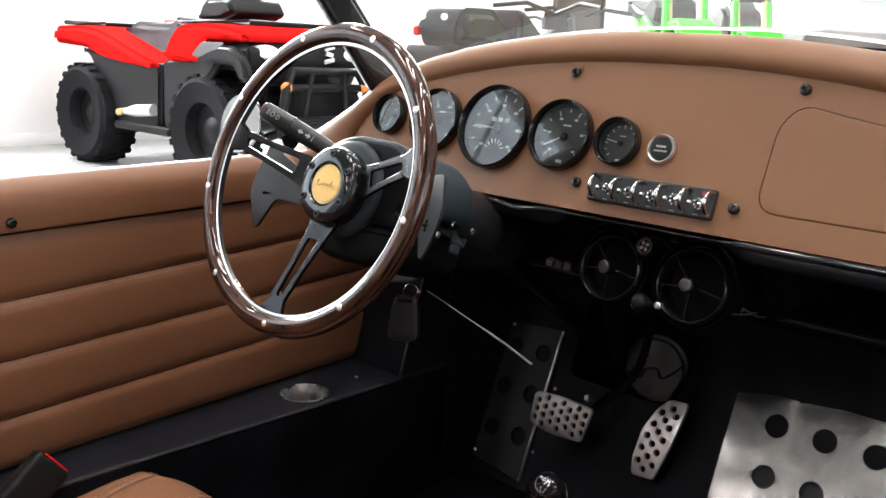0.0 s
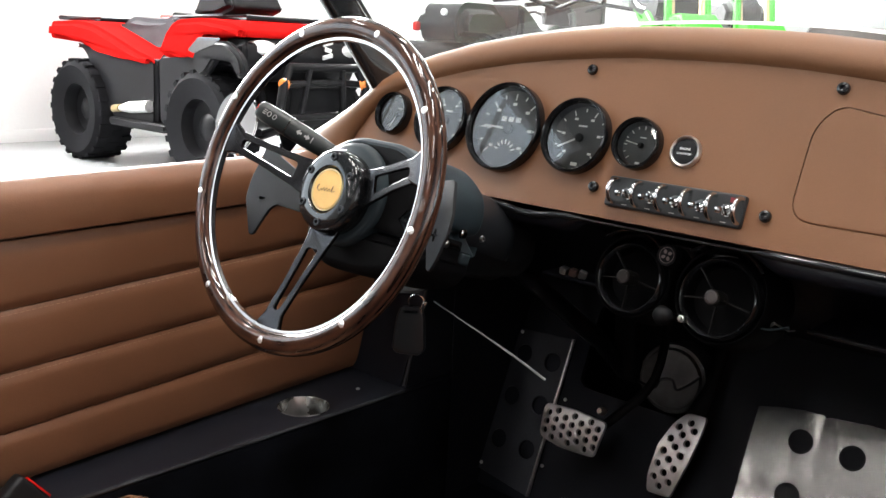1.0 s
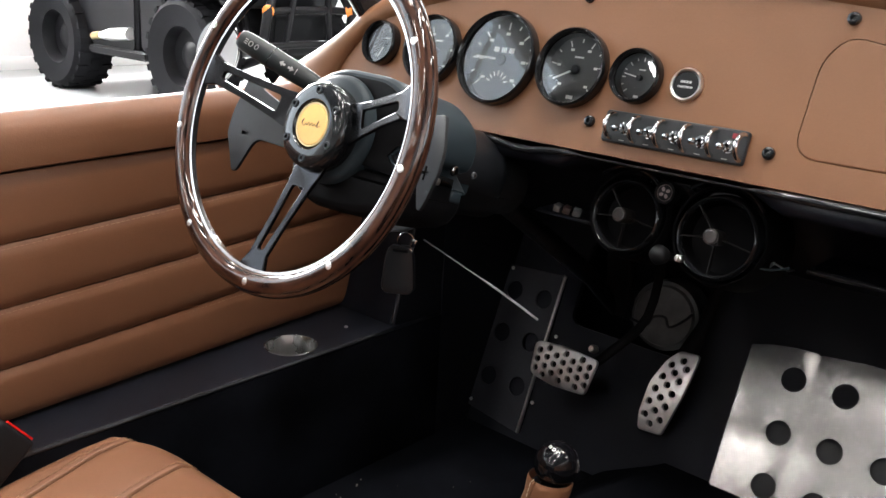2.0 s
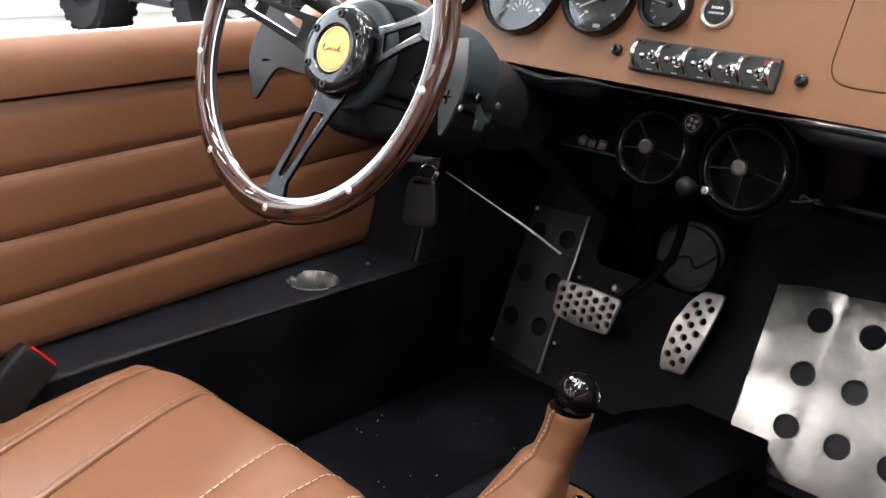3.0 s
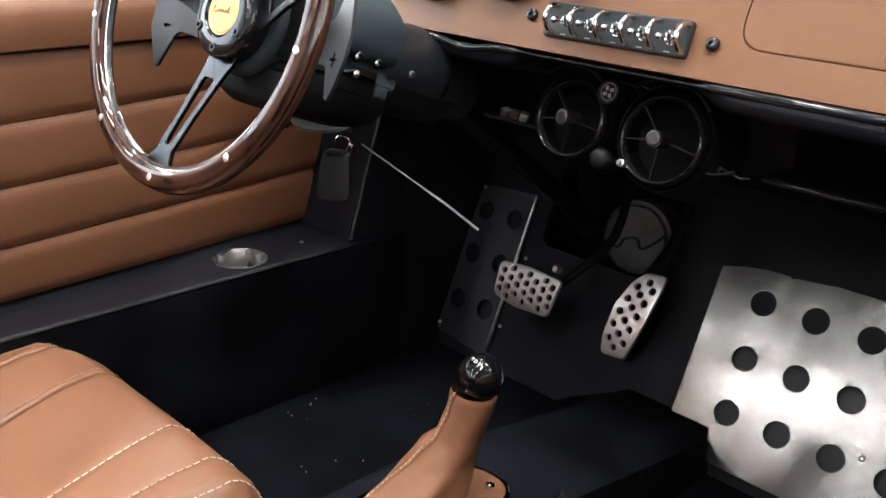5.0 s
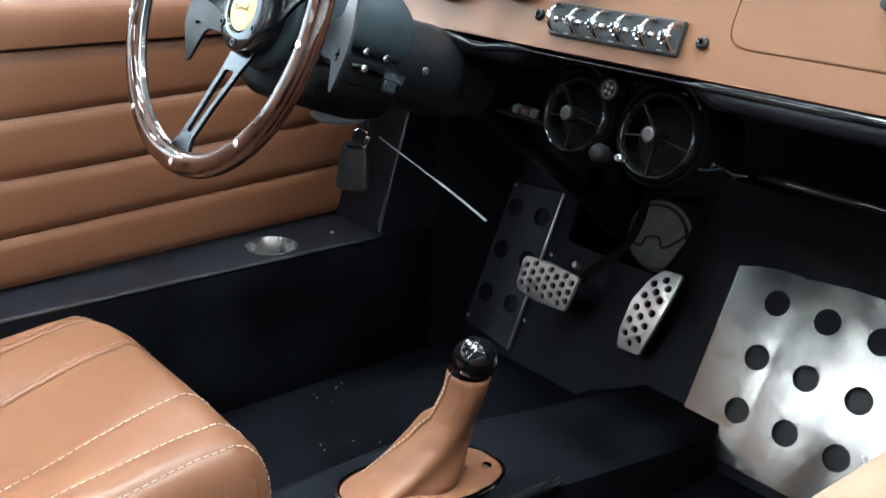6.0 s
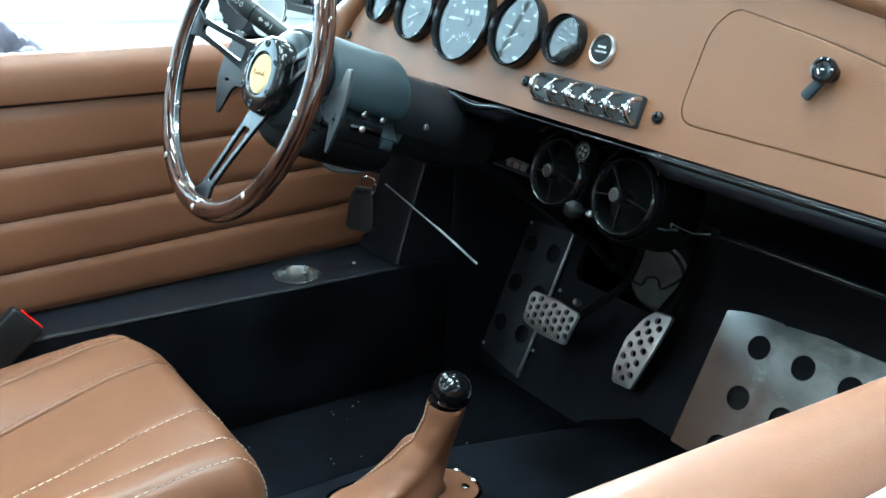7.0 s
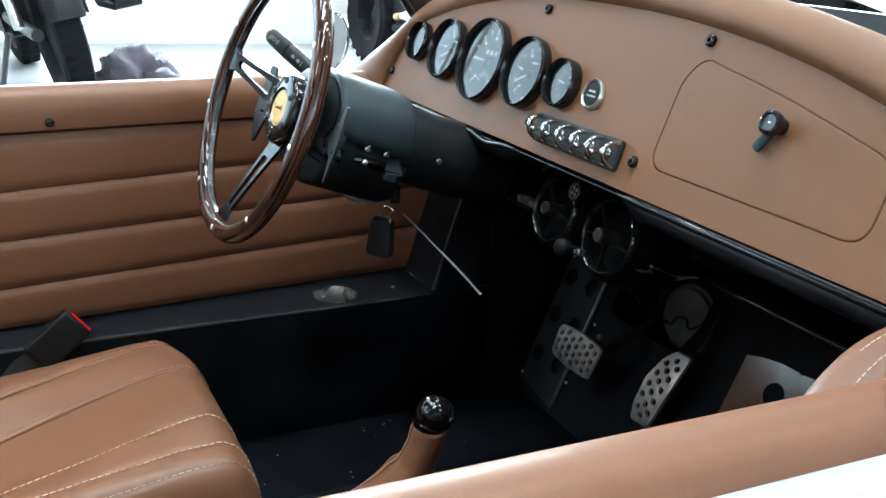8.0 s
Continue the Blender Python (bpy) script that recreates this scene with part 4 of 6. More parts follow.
part("core", lathe([(R0 - RM - 0.0012, -0.0028), (R0 - RM - 0.0012, 0.0028), (R0 - RM * 0.8, 0.0034), (R0 - RM * 0.8, -0.0034)], 96, closed=True), CORE_METAL, wheel, "polished metal core ring inside the rim")
riv = None
for k in range(9):
    a = radians(-8.5 - 40 * k)
    m = pose(R0 * math.cos(a), R0 * math.sin(a), RM * 0.9)
    if riv is None:
        riv = part("rivet", lathe([(0, 0.0009), (0.0026, 0.0007), (0.0036, 0.0), (0.0036, -0.002)], 14), PEDAL_ALU, wheel, "pale metal rivet", m=m)
    else:
        again(riv, m)
HUB_Z = -0.038


def spoke(angle):
    """A tapering flat arm with one long slot, cranked forward from hub to rim."""
    a0, a1 = 0.034, 0.148
    outer = [(a0, -0.021), (0.06, -0.0165), (0.10, -0.0125), (0.132, -0.012), (a1, -0.0185), (a1, 0.0185), (0.132, 0.012), (0.10, 0.0125), (0.06, 0.0165), (a0, 0.021)]
    slot = rounded([(0.061, -0.0088), (0.128, -0.0042), (0.128, 0.0042), (0.061, 0.0088)], 0.004, 4)
    bm = plate(outer, [slot], 0.0042, 0.0008)
    bmesh.ops.subdivide_edges(bm, edges=[e for e in bm.edges if e.calc_length() > 0.02], cuts=3)
    for v in bm.verts:
        u = min(1, max(0, (v.co.x - 0.042) / 0.100))
        v.co.z += HUB_Z * (1 - u) - 0.002
    return part("spoke", bm, DARK_METAL, wheel, "slotted dark metal spoke", m=pose(0, 0, 0, 0, 0, angle), smooth=16)


for a in (13, -91, 167):
    spoke(a)
marks = [moved(box(-0.0017, 0.0017, -0.0018, 0.0018, 0, 0.0002), pose(0.082 + 0.0055 * k, 0.0122 - 0.0002 * k, HUB_Z * (1 - (0.04 + 0.0055 * k) / 0.1) + 0.0024)) for k in range(8)]
tagged(part("lettering_bars", joined(*marks), BIKE_GREY, wheel, m=pose(0, 0, 0, 0, 0, 13), smooth=0), "row of small grey marks")
hub = part("hub", lathe([(0.0225, HUB_Z + 0.006), (0.0232, HUB_Z + 0.0125), (0.0252, HUB_Z + 0.0145), (0.0375, HUB_Z + 0.0138), (0.0412, HUB_Z + 0.0118), (0.0432, HUB_Z + 0.0075), (0.0436, HUB_Z - 0.004), (0.038, HUB_Z - 0.03)], 48), BLACK_GLOSS, wheel, "glossy black hub ring")
part("badge", lathe([(0, HUB_Z + 0.0135), (0.0195, HUB_Z + 0.0128), (0.0206, HUB_Z + 0.0115), (0.0206, HUB_Z + 0.006)], 40), YELLOW, wheel, "round yellow horn badge with a brown scribble")
scr = smooth_line([(-0.015, -0.001), (-0.0125, 0.0045), (-0.015, 0.001), (-0.011, -0.003), (-0.008, 0.0), (-0.0065, -0.002), (-0.004, 0.0015), (-0.002, -0.002), (0.0005, 0.0015), (0.003, -0.002), (0.005, 0.001), (0.0075, -0.0015), (0.0105, 0.0045), (0.0095, -0.002), (0.014, -0.0005)], 4)
part("badge_rim", lathe([(0.0204, HUB_Z + 0.0118), (0.0209, HUB_Z + 0.0128), (0.0216, HUB_Z + 0.0128), (0.0221, HUB_Z + 0.0116)], 40), GOLD, wheel, "thin gold rim")
part("scribble", tube([(q.x * 0.9, q.y * 0.9, HUB_Z + 0.0137) for q in scr], 0.00028, 5), BROWN_INK, wheel, "brown scribble")
bolt = None
for k in range(6):
    a = radians(30 + 60 * k)
    m = pose(0.0338 * math.cos(a), 0.0338 * math.sin(a), HUB_Z + 0.0126)
    if bolt is None:
        bolt = part("bolt", lathe([(0.0042, -0.002), (0.0042, 0.0022), (0.0036, 0.003), (0.0024, 0.003), (0.0023, 0.0005), (0, 0.0005)], 14), BLACK_SATIN, wheel, "black socket bolt", m=m)
    else:
        again(bolt, m)

# ---- steering column, with its switch box and paddles ----
COL = frame_of((-0.343, 0.641, 0.781), (1, 0, 0), WN)
col = empty("steering_column", COL, "charcoal plastic steering column cowl with a screwed side box", "steering column", parent=car)
SCREW_STEEL = material("dark_bright_steel", (0.2, 0.2, 0.2), 0.18, 1.0)
SHAFT_SATIN = material("satin_charcoal", (0.0095, 0.0105, 0.0125), 0.3, 0, 0.08, 500, 0.12, 0.15, 10, spec=0.3)


def shell(poly, ends):
    """A closed hollow form: one outline drawn in towards each end; ends are rows of (z, inset)."""
    bm = grid([[(x, y, z) for x, y in swollen(poly, -inset)] for z, inset in ends], close_u=True)
    bmesh.ops.holes_fill(bm, edges=bm.edges, sides=0)
    return bm


part("collar", lathe([(0.03, -0.02), (0.049, -0.0215), (0.0535, -0.025), (0.055, -0.032), (0.055, -0.05)], 48), COLUMN_GREY, col, "round grey collar behind the hub")
upper = rounded([(-0.058, -0.026), (-0.02, -0.0295), (0.07, -0.0295)], 0.004, 2)[3:-3] + [(0.0995, -0.0295), (0.1005, -0.026)] + rounded([(0.1012, -0.01), (0.1, 0.032), (0.062, 0.061), (-0.02, 0.063), (-0.06, 0.04), (-0.062, 0.0)], 0.03, 7)
part("upper_cowl", shell(upper, ((-0.034, 0.004), (-0.036, 0.0012), (-0.039, 0.0), (-0.128, 0.0), (-0.132, 0.0012), (-0.1345, 0.004), (-0.1355, 0.012))), COLUMN_GREY, col, "smooth charcoal upper cowl with a squared side", smooth=35)
part("front_plate", moved(plate(swollen(upper, -0.007), [], 0.002), pose(0, 0, -0.0335)), VENT_BLACK, col)
part("cowl_foot", box(0.09, 0.1010, -0.0395, -0.0265, -0.1275, -0.110, 0.003, 3), COLUMN_GREY, col)
lower = rounded([(-0.056, -0.03), (-0.05, -0.06), (-0.015, -0.077), (0.04, -0.077), (0.088, -0.066), (0.0992, -0.048), (0.0992, -0.031)], 0.02, 6)
# Black cowl, deepened so that shading under the column sits in its colour.
part("lower_cowl", shell(lower, ((-0.0325, 0.01), (-0.035, 0.003), (-0.04, 0.0), (-0.125, 0.0), (-0.134, 0.004), (-0.138, 0.012))), VENT_BLACK, col, "rounded black lower cowl", smooth=50)
# No hole is cut: a flush black block gives the slot's shade.
part("slot_shade", box(0.086, 0.1013, -0.041, -0.0165, -0.1085, -0.05, 0.002), VENT_BLACK, col, "black block standing in for the shaded slot in the cowl")
part("latch", tube([(0.1, -0.0245, -0.066), (0.1025, -0.023, -0.076), (0.1025, -0.0235, -0.098), (0.1, -0.025, -0.106)], [0.003, 0.0036, 0.0028, 0.0024], 10), DARK_METAL, col, "small metal latch")
part("latch_pin", lathe([(0.0036, -0.004), (0.0036, 0.002), (0.002, 0.0028), (0, 0.0028)], 12), STEEL, col, m=frame_of((0.1045, -0.0235, -0.078), (0, 1, 0), (1, 0, 0)))
for s in (0.078, 0.103):
    sc_ = screw_head(col, frame_of((0.1008, -0.0085, -s), (0, 1, 0), (1, 0, 0)), 0.0054, SCREW_STEEL)
    tagged(sc_, "steel socket screw")


def half_tube(a0, a1, profile, n=26):
    """Part of a turned sleeve between two angles, closed at its edges by a small inward fold."""
    rows = []
    for r, z in profile:
        ring = [(r * math.cos(radians(a0 + (a1 - a0) * k / n)), r * math.sin(radians(a0 + (a1 - a0) * k / n)), z) for k in range(n + 1)]
        inner = [(0.93 * x, 0.93 * y, z) for x, y, z in ring]
        rows.append([inner[0]] + ring + [inner[-1]])
    return grid(rows)


part("shaft_cover", half_tube(-22, 200, [(0.044, -0.12), (0.0475, -0.13), (0.049, -0.2), (0.0495, -0.218), (0.0515, -0.228), (0.052, -0.25), (0.0505, -0.262), (0.046, -0.268)]), SHAFT_SATIN, col, "satin charcoal sleeve over the steering shaft", smooth=50)
part("shaft_cover_lower", half_tube(200, 338, [(0.043, -0.12), (0.046, -0.13), (0.048, -0.2), (0.0495, -0.25), (0.046, -0.29)]), BLACK_PLASTIC, col, smooth=50)
part("shaft_core", lathe([(0.04, -0.12), (0.042, -0.26), (0.036, -0.33)], 30), BLACK_PLASTIC, col)
screw_head(col, frame_of((0.0485, -0.003, -0.203), (0, 1, 0), (1, -0.05, 0)), 0.0042, BIKE_GREY)


PADDLE_BLACK = material("black_anodised_sheet", (0.0068, 0.0066, 0.008), 0.55, 0.0, 0.1, 600, 0.1, 0.1, 12, spec=0.25)


def paddle(s, name, label):
    e = empty(name, COL @ pose(0, 0, -0.03), label, "shift paddle", "shift paddles")
    cx, cy = -0.128, -0.025
    poly = [(-0.148, 0.022), (-0.157, -0.005), (-0.158, -0.028), (-0.135, -0.068), (-0.128, -0.066), (-0.112, -0.034), (-0.103, -0.028), (-0.06, -0.03), (-0.045, -0.012), (-0.06, 0.005), (-0.12, 0.026), (-0.125, 0.036), (-0.145, 0.036)]
    if s > 0:
        cx, cy = 0.0, 0.0
        e.matrix_basis = COL @ pose(0.1374, -0.0206, -0.0236, 0, -17, 0)
        poly = [(0.0095, 0.054), (0.021, 0.022), (0.0205, 0.002), (0.0125, -0.024), (0.007, -0.034), (0.0015, -0.0335), (-0.012, -0.006), (-0.05, -0.004), (-0.062, 0.01), (-0.05, 0.026), (-0.016, 0.034), (-0.01, 0.052)]
    poly = poly[::-1]
    slot = rounded([(cx - 0.006, cy + 0.0015), (cx + 0.006, cy + 0.0015), (cx + 0.006, cy - 0.0015), (cx - 0.006, cy - 0.0015)], 0.001, 2)
    cross = [(0.0012, 0.0012), (0.0012, 0.006), (-0.0012, 0.006), (-0.0012, 0.0012), (-0.006, 0.0012), (-0.006, -0.0012), (-0.0012, -0.0012), (-0.0012, -0.006), (0.0012, -0.006), (0.0012, -0.0012), (0.006, -0.0012), (0.006, 0.0012)]
    mark = slot if s < 0 else cross
    part("blade", plate(rounded(poly, 0.005, 3), [mark], 0.003, 0.0006), PADDLE_BLACK, e, smooth=14)
    part("backing", box(cx - 0.009, cx + 0.009, cy - 0.009, cy + 0.009, -0.0015, -0.0005), BLACK_PLASTIC, e, smooth=0)
    part("mount", box(min(s * 0.03, s * 0.07) - (0.1 if s > 0 else 0), max(s * 0.03, s * 0.07) - (0.1 if s > 0 else 0), -0.022 if s < 0 else 0.002, 0.0 if s < 0 else 0.02, -0.012, 0.0, 0.003), BLACK_PLASTIC, e)
    return e


paddle(-1, "shift_paddle", "flat black shift paddle with a minus slot behind the wheel")
paddle(1, "shift_paddle", "flat black shift paddle with a plus cut-out behind the wheel")

stalk = empty("indicator_stalk", pose(0, 0, 0), "black indicator stalk with white printed symbols", "indicator stalk")
a, b = Vector((-0.5105, 0.679, 0.846)), Vector((-0.385, 0.725, 0.786))
ax = (b - a).normalized()
SM = frame_of(a, ax, (0.5, -0.8, 0.35))
STALK_BLACK = material("stalk_black", (0.0095, 0.0125, 0.013), 0.42, 0, 0.12, 900, 0.2, 0.1, 12, spec=0.3)
arm = part("arm", tube([(x, 0, 0) for x in (0.0, 0.0015, 0.005, 0.012, 0.04, 0.07, 0.095, 0.12, 0.145)], [0.0055, 0.0085, 0.0105, 0.0113, 0.0118, 0.0116, 0.0105, 0.0085, 0.008], 20, flat=0.7), STALK_BLACK, stalk, m=SM, smooth=70)
part("collar", tube([(0.0445, 0, 0), (0.0455, 0, 0)], 0.0121, 20, flat=0.71), BLACK_GLOSS, arm)
part("tip_mark", tube([(0.0008, -0.004, 0.004), (0.0022, 0.0, 0.0062), (0.0008, 0.004, 0.004)], 0.0008, 6), RED, arm, "red sliver at the tip")
part("lamp_symbol", joined(tube([(0.0024 * math.cos(radians(t)), 0.0028 * math.sin(radians(t)), 0.0002) for t in range(0, 360, 30)], 0.0004, 5, closed=True), tube([(0.0075 + 0.002 * math.cos(radians(t)), 0.0028 * math.sin(radians(t)), 0.0002) for t in range(0, 360, 30)], 0.0004, 5, closed=True)), DIM_PRINT, arm, "white printed lamp symbols", m=pose(0.0195, 0, 0.0081))
for k in range(3):
    part("beam_mark", box(-0.002, 0.002, -0.0004, 0.0004, 0, 0.0003), DIM_PRINT, arm, m=pose(0.0135, -0.0022 + 0.0022 * k, 0.0081), smooth=0)
for k, sgn in ((0.062, 1), (0.0725, -1)):
    part("arrow_symbol", plate([(-0.005 * sgn, 0), (0.0, 0.004 * sgn), (0.0, 0.0015 * sgn), (0.004 * sgn, 0.0015 * sgn), (0.004 * sgn, -0.0015 * sgn), (0, -0.0015 * sgn), (0, -0.004 * sgn)], [], 0.0003), DIM_PRINT, arm, m=pose(k, 0, 0.0083) @ Matrix.Diagonal((0.8, 0.8, 1, 1)), smooth=0)
part("line_mark", box(-0.0004, 0.0004, -0.0035, 0.0035, 0, 0.0003), DIM_PRINT, arm, m=pose(0.0795, 0, 0.0082), smooth=0)

# ---- key, levers and tie under the column ----
key = empty("car_key", pose(-0.36, 0.792, 0.632), "black key fob hanging by a bright ring from the ignition", "car key")
fob = [(-0.012, 0), (0.012, 0), (0.0165, -0.012), (0.0195, -0.05), (0.014, -0.056), (-0.014, -0.056), (-0.0195, -0.05), (-0.0165, -0.012)]
FM = pose(0, -0.004, -0.006, 82, 0, 32)
part("fob", moved(plate(rounded(fob, 0.011, 5), [rounded([(-0.008, -0.003), (0.008, -0.003), (0.008, -0.006), (-0.008, -0.006)], 0.001, 2)], 0.011, 0.003), pose(0, 0, -0.005)), SHAFT_SATIN, key, "smooth black plastic fob", m=FM)
part("ring", tube([(0.009 * math.cos(radians(t)), 0, 0.009 * math.sin(radians(t))) for t in range(0, 360, 20)], 0.0011, 6, closed=True), CHROME, key, "bright key ring", m=pose(0.004, 0, 0.0, 0, 0, 40))
part("blade", box(-0.0026, 0.0026, -0.0012, 0.0012, -0.010, 0.010, 0.001), CHROME, key, "bright metal key blade", m=pose(0.014, 0.0, -0.006, 0, 20, 30))
part("lock", lathe([(0.0065, 0), (0.0065, 0.02), (0.004, 0.022), (0, 0.022)], 16), BLACK_SATIN, key, m=pose(0.0, 0.012, 0.012))
LEVER_GREY = material("lever_grey", (0.1, 0.115, 0.125), 0.4, 0, 0.1, 300, 0.05, 0.1, 20)
lev = empty("column_lever", pose(-0.3405, 0.7500, 0.6639), "flat grey column release lever", "lever")
part("blade", moved(plate(rounded([(-0.033, 0), (-0.016, -0.011), (0.016, -0.011), (0.034, -0.002), (0.012, 0.008), (-0.015, 0.008)], 0.008), [], 0.007, 0.003), pose(0, 0, 0, 55, 0, 45)), LEVER_GREY, lev)
part("pivot", tube([(0.012, 0.012, 0.0), (0.014, 0.03, 0.02)], 0.006, 8), BLACK_PLASTIC, lev)
tie = empty("cable_tie", pose(0, 0, 0), "long pale cable tie tail hanging into the footwell", "cable tie")
part("tail", tube(smooth_line([(-0.345, 0.81, 0.632), (-0.30, 0.8274, 0.6085), (-0.25, 0.8467, 0.582), (-0.214, 0.8605, 0.5605)], 5), [0.0016] * 8 + [0.0024] * 8, 6, flat=0.5), ZIP_GREY, tie)

# ---- pedals and foot rests ----
TOE_N = Vector((0, -1, 0.4)).normalized()


brake = empty("brake_pedal", frame_of((-0.3425, 1.111, 0.388), (1, 0.0, 0.065), TOE_N), "silver aluminium brake pedal with round holes", "pedal", "pedals")
bpoly = rounded([(-0.0445, -0.0225), (-0.006, -0.0312), (0.0495, -0.0312), (0.0605, 0.0215), (0.0, 0.0285), (-0.0475, 0.0272)], 0.009, 5)
bholes = []
for j, (first, count) in enumerate(((0, 2), (0, 4), (0, 6), (1, 6), (3, 4), (5, 2))):
    for i in range(first, first + count):
        bholes.append((-0.0362 + 0.0147 * i - 0.0011 * max(0, j - 1), 0.0148 - 0.0133 * j + 0.0058 * i))


def drilled(poly, holes, r, thick, depth, bow, e):
    """A bowed cast pad with softly edged holes."""
    bm = plate(poly, [ring_of(x, y, r, 16) for x, y in holes], thick, 0.0009)
    for v in bm.verts:
        v.co.z -= bow * (v.co.y / depth) ** 2
    return part("pad", bm, PEDAL_ALU, e, "cast aluminium pad with round holes", smooth=20)


drilled(bpoly, bholes, 0.0047, 0.006, 0.026, 0.004, brake)
part("backing", plate([(x * 0.93, y * 0.9) for x, y in bpoly], [], 0.004), BLACK_PLASTIC, brake, m=pose(0, 0, -0.0065))
part("arm", tube(smooth_line([(0.03, 0.0, -0.012), (0.06, 0.035, -0.02), (0.10, 0.10, -0.03), (0.105, 0.2, -0.02)], 4), 0.007, 8, flat=0.5), VENT_BLACK, brake, "black pedal arm")
part("pivot_bolt", lathe([(0.006, 0), (0.006, 0.008), (0.004, 0.012), (0, 0.012)], 8), STEEL, brake, "small bright bolt", m=pose(0.044, 0.036, -0.008))

gas = empty("accelerator_pedal", frame_of((-0.1965, 1.154, 0.385), (1, 0, 0.13), TOE_N), "long curved aluminium accelerator pedal with round holes", "pedal", "pedals")
gpoly = rounded([(-0.031, -0.058), (0.0046, -0.060), (0.027, -0.007), (0.038, 0.037), (0.040, 0.0585), (0.0105, 0.060), (-0.005, 0.044), (-0.022, 0.0106), (-0.031, -0.034)], 0.006, 4)
gholes = []
for cx, cy, count in ((0.0117, 0.0431, 2), (0.0110, 0.0287, 3), (0.0042, 0.0105, 3), (-0.0020, -0.0083, 3), (-0.0071, -0.0274, 3), (-0.0057, -0.0431, 2)):
    for i in range(count):
        d = i - (count - 1) / 2
        gholes.append((cx + 0.0158 * d * (0.9 if cy < -0.02 else 1), cy + 0.0077 * d))
drilled(gpoly, gholes, 0.0048, 0.006, 0.066, 0.010, gas)
part("backing", plate([(x * 0.92, y * 0.95) for x, y in gpoly], [], 0.004), BLACK_PLASTIC, gas, m=pose(0, 0, -0.012))
part("arm", tube([(0.016, 0.055, -0.012), (0.03, 0.10, -0.02), (0.05, 0.18, -0.01)], [0.014, 0.010, 0.008], 8, flat=0.5), VENT_BLACK, gas, "black pedal arm")

rest = empty("foot_rest", frame_of((-0.482, toe_y(0.355) - 0.006, 0.355), (1, 0, 0), TOE_N), "black drilled foot rest plate with one bright aluminium edge", "foot rest")
kz = 1.077
rows_z = [(0.4335 - 0.355) * kz, (0.367 - 0.355) * kz, (0.299 - 0.355) * kz]
part("plate", plate([(-0.054, (0.247 - 0.355) * kz), (0.052, (0.236 - 0.355) * kz), (0.052, (0.4755 - 0.355) * kz), (-0.05, (0.469 - 0.355) * kz)], [ring_of(x, y, 0.0152, 24) for x in (-0.029, 0.029) for y in rows_z], 0.003, 0.0006), PLATE_BLACK, rest, "black drilled plate", smooth=14)
part("bright_edge", box(0.0522, 0.0556, (0.236 - 0.355) * kz, (0.4755 - 0.355) * kz, -0.002, 0.0036, 0.0006), BRIGHT_EDGE, rest, "bare aluminium edge")
for x, y in ((-0.047, -0.107), (0.064, -0.075), (0.07, 0.035), (-0.044, 0.118)):
    screw_head(rest, pose(x, y, 0.0 if x > 0.06 else 0.003), 0.003, STEEL)

FP = frame_of((0.0, 1.1928, 0.368), (1, 0, 0), (0, -1, 0.48))
foot = empty("foot_plate", FP, "brushed aluminium passenger foot plate with rows of round holes", "foot plate")
fo = [(-0.1125, -0.0978), (-0.0569, -0.0978), (-0.0498, -0.1389), (0.3014, -0.1389), (0.2988, 0.12), (-0.1175, 0.1189)]
HOLES = [(x0 + step * k, y) for x0, step, y in ((-0.0494, 0.0674, 0.0719), (-0.0465, 0.0670, -0.0008), (-0.0436, 0.0666, -0.0721)) for k in range(5)]
sheet_bm = plate(rounded(fo, 0.003, 2), [ring_of(x, y, 0.0164, 28) for x, y in HOLES], 0.003)
CREASE = -0.0265
for cut_x in [-0.09, -0.06, CREASE - 0.004, CREASE, CREASE + 0.004, 0.02, 0.07, 0.11, 0.16, 0.21, 0.26]:
    bmesh.ops.bisect_plane(sheet_bm, geom=sheet_bm.verts[:] + sheet_bm.edges[:] + sheet_bm.faces[:], plane_co=(cut_x, 0, 0), plane_no=(1, 0, 0))
for v in sheet_bm.verts:
    d = v.co.x - CREASE
    v.co.z += 0.004 * max(0.0, -d) - 0.00015 * max(0.0, 1 - abs(d) / 0.004) + 0.12 * max(0.0, d) * max(0.0, d) - 0.15 * max(0.0, -d) ** 2
part("plate", sheet_bm, PLATE_ALU, foot, smooth=12)
for x, y in ((0.121, -0.058), (0.25, -0.11)):
    screw_head(foot, pose(x, y, 0.003), 0.0045, STEEL)
back = empty("plate_backing", FP @ pose(0, 0, -0.012), "black board behind the foot plate", "board")
part("board", plate([(-0.108, -0.098), (-0.05, -0.098), (-0.045, -0.135), (0.30, -0.135), (0.30, 0.115), (-0.105, 0.115)], [], 0.008), BLACK_SATIN, back, smooth=0)

boost = empty("brake_booster_cover", frame_of((-0.266, 1.262, 0.45), (1, 0, 0.1), (0.1, -0.9, 0.15)), "dull grey round cover behind the pedals", "cover")
part("drum", lathe([(0, 0.012), (0.028, 0.011), (0.044, 0.006), (0.047, 0.0), (0.052, -0.001), (0.0535, -0.006), (0.0535, -0.05)], 36), GUNMETAL, boost)
part("slot", tube(smooth_line([(-0.05, -0.012, 0.006), (-0.022, -0.016, 0.0125), (-0.012, -0.002, 0.0135), (0.006, 0.0, 0.0135), (0.014, -0.013, 0.013), (0.035, 0.0, 0.011), (0.046, 0.012, 0.008)], 5), 0.0022, 6), BLACK_SATIN, boost, "dark wavy joint")
col2 = empty("steering_shaft", pose(0, 0, 0), "black steering shaft and clevis in the footwell", "shaft")
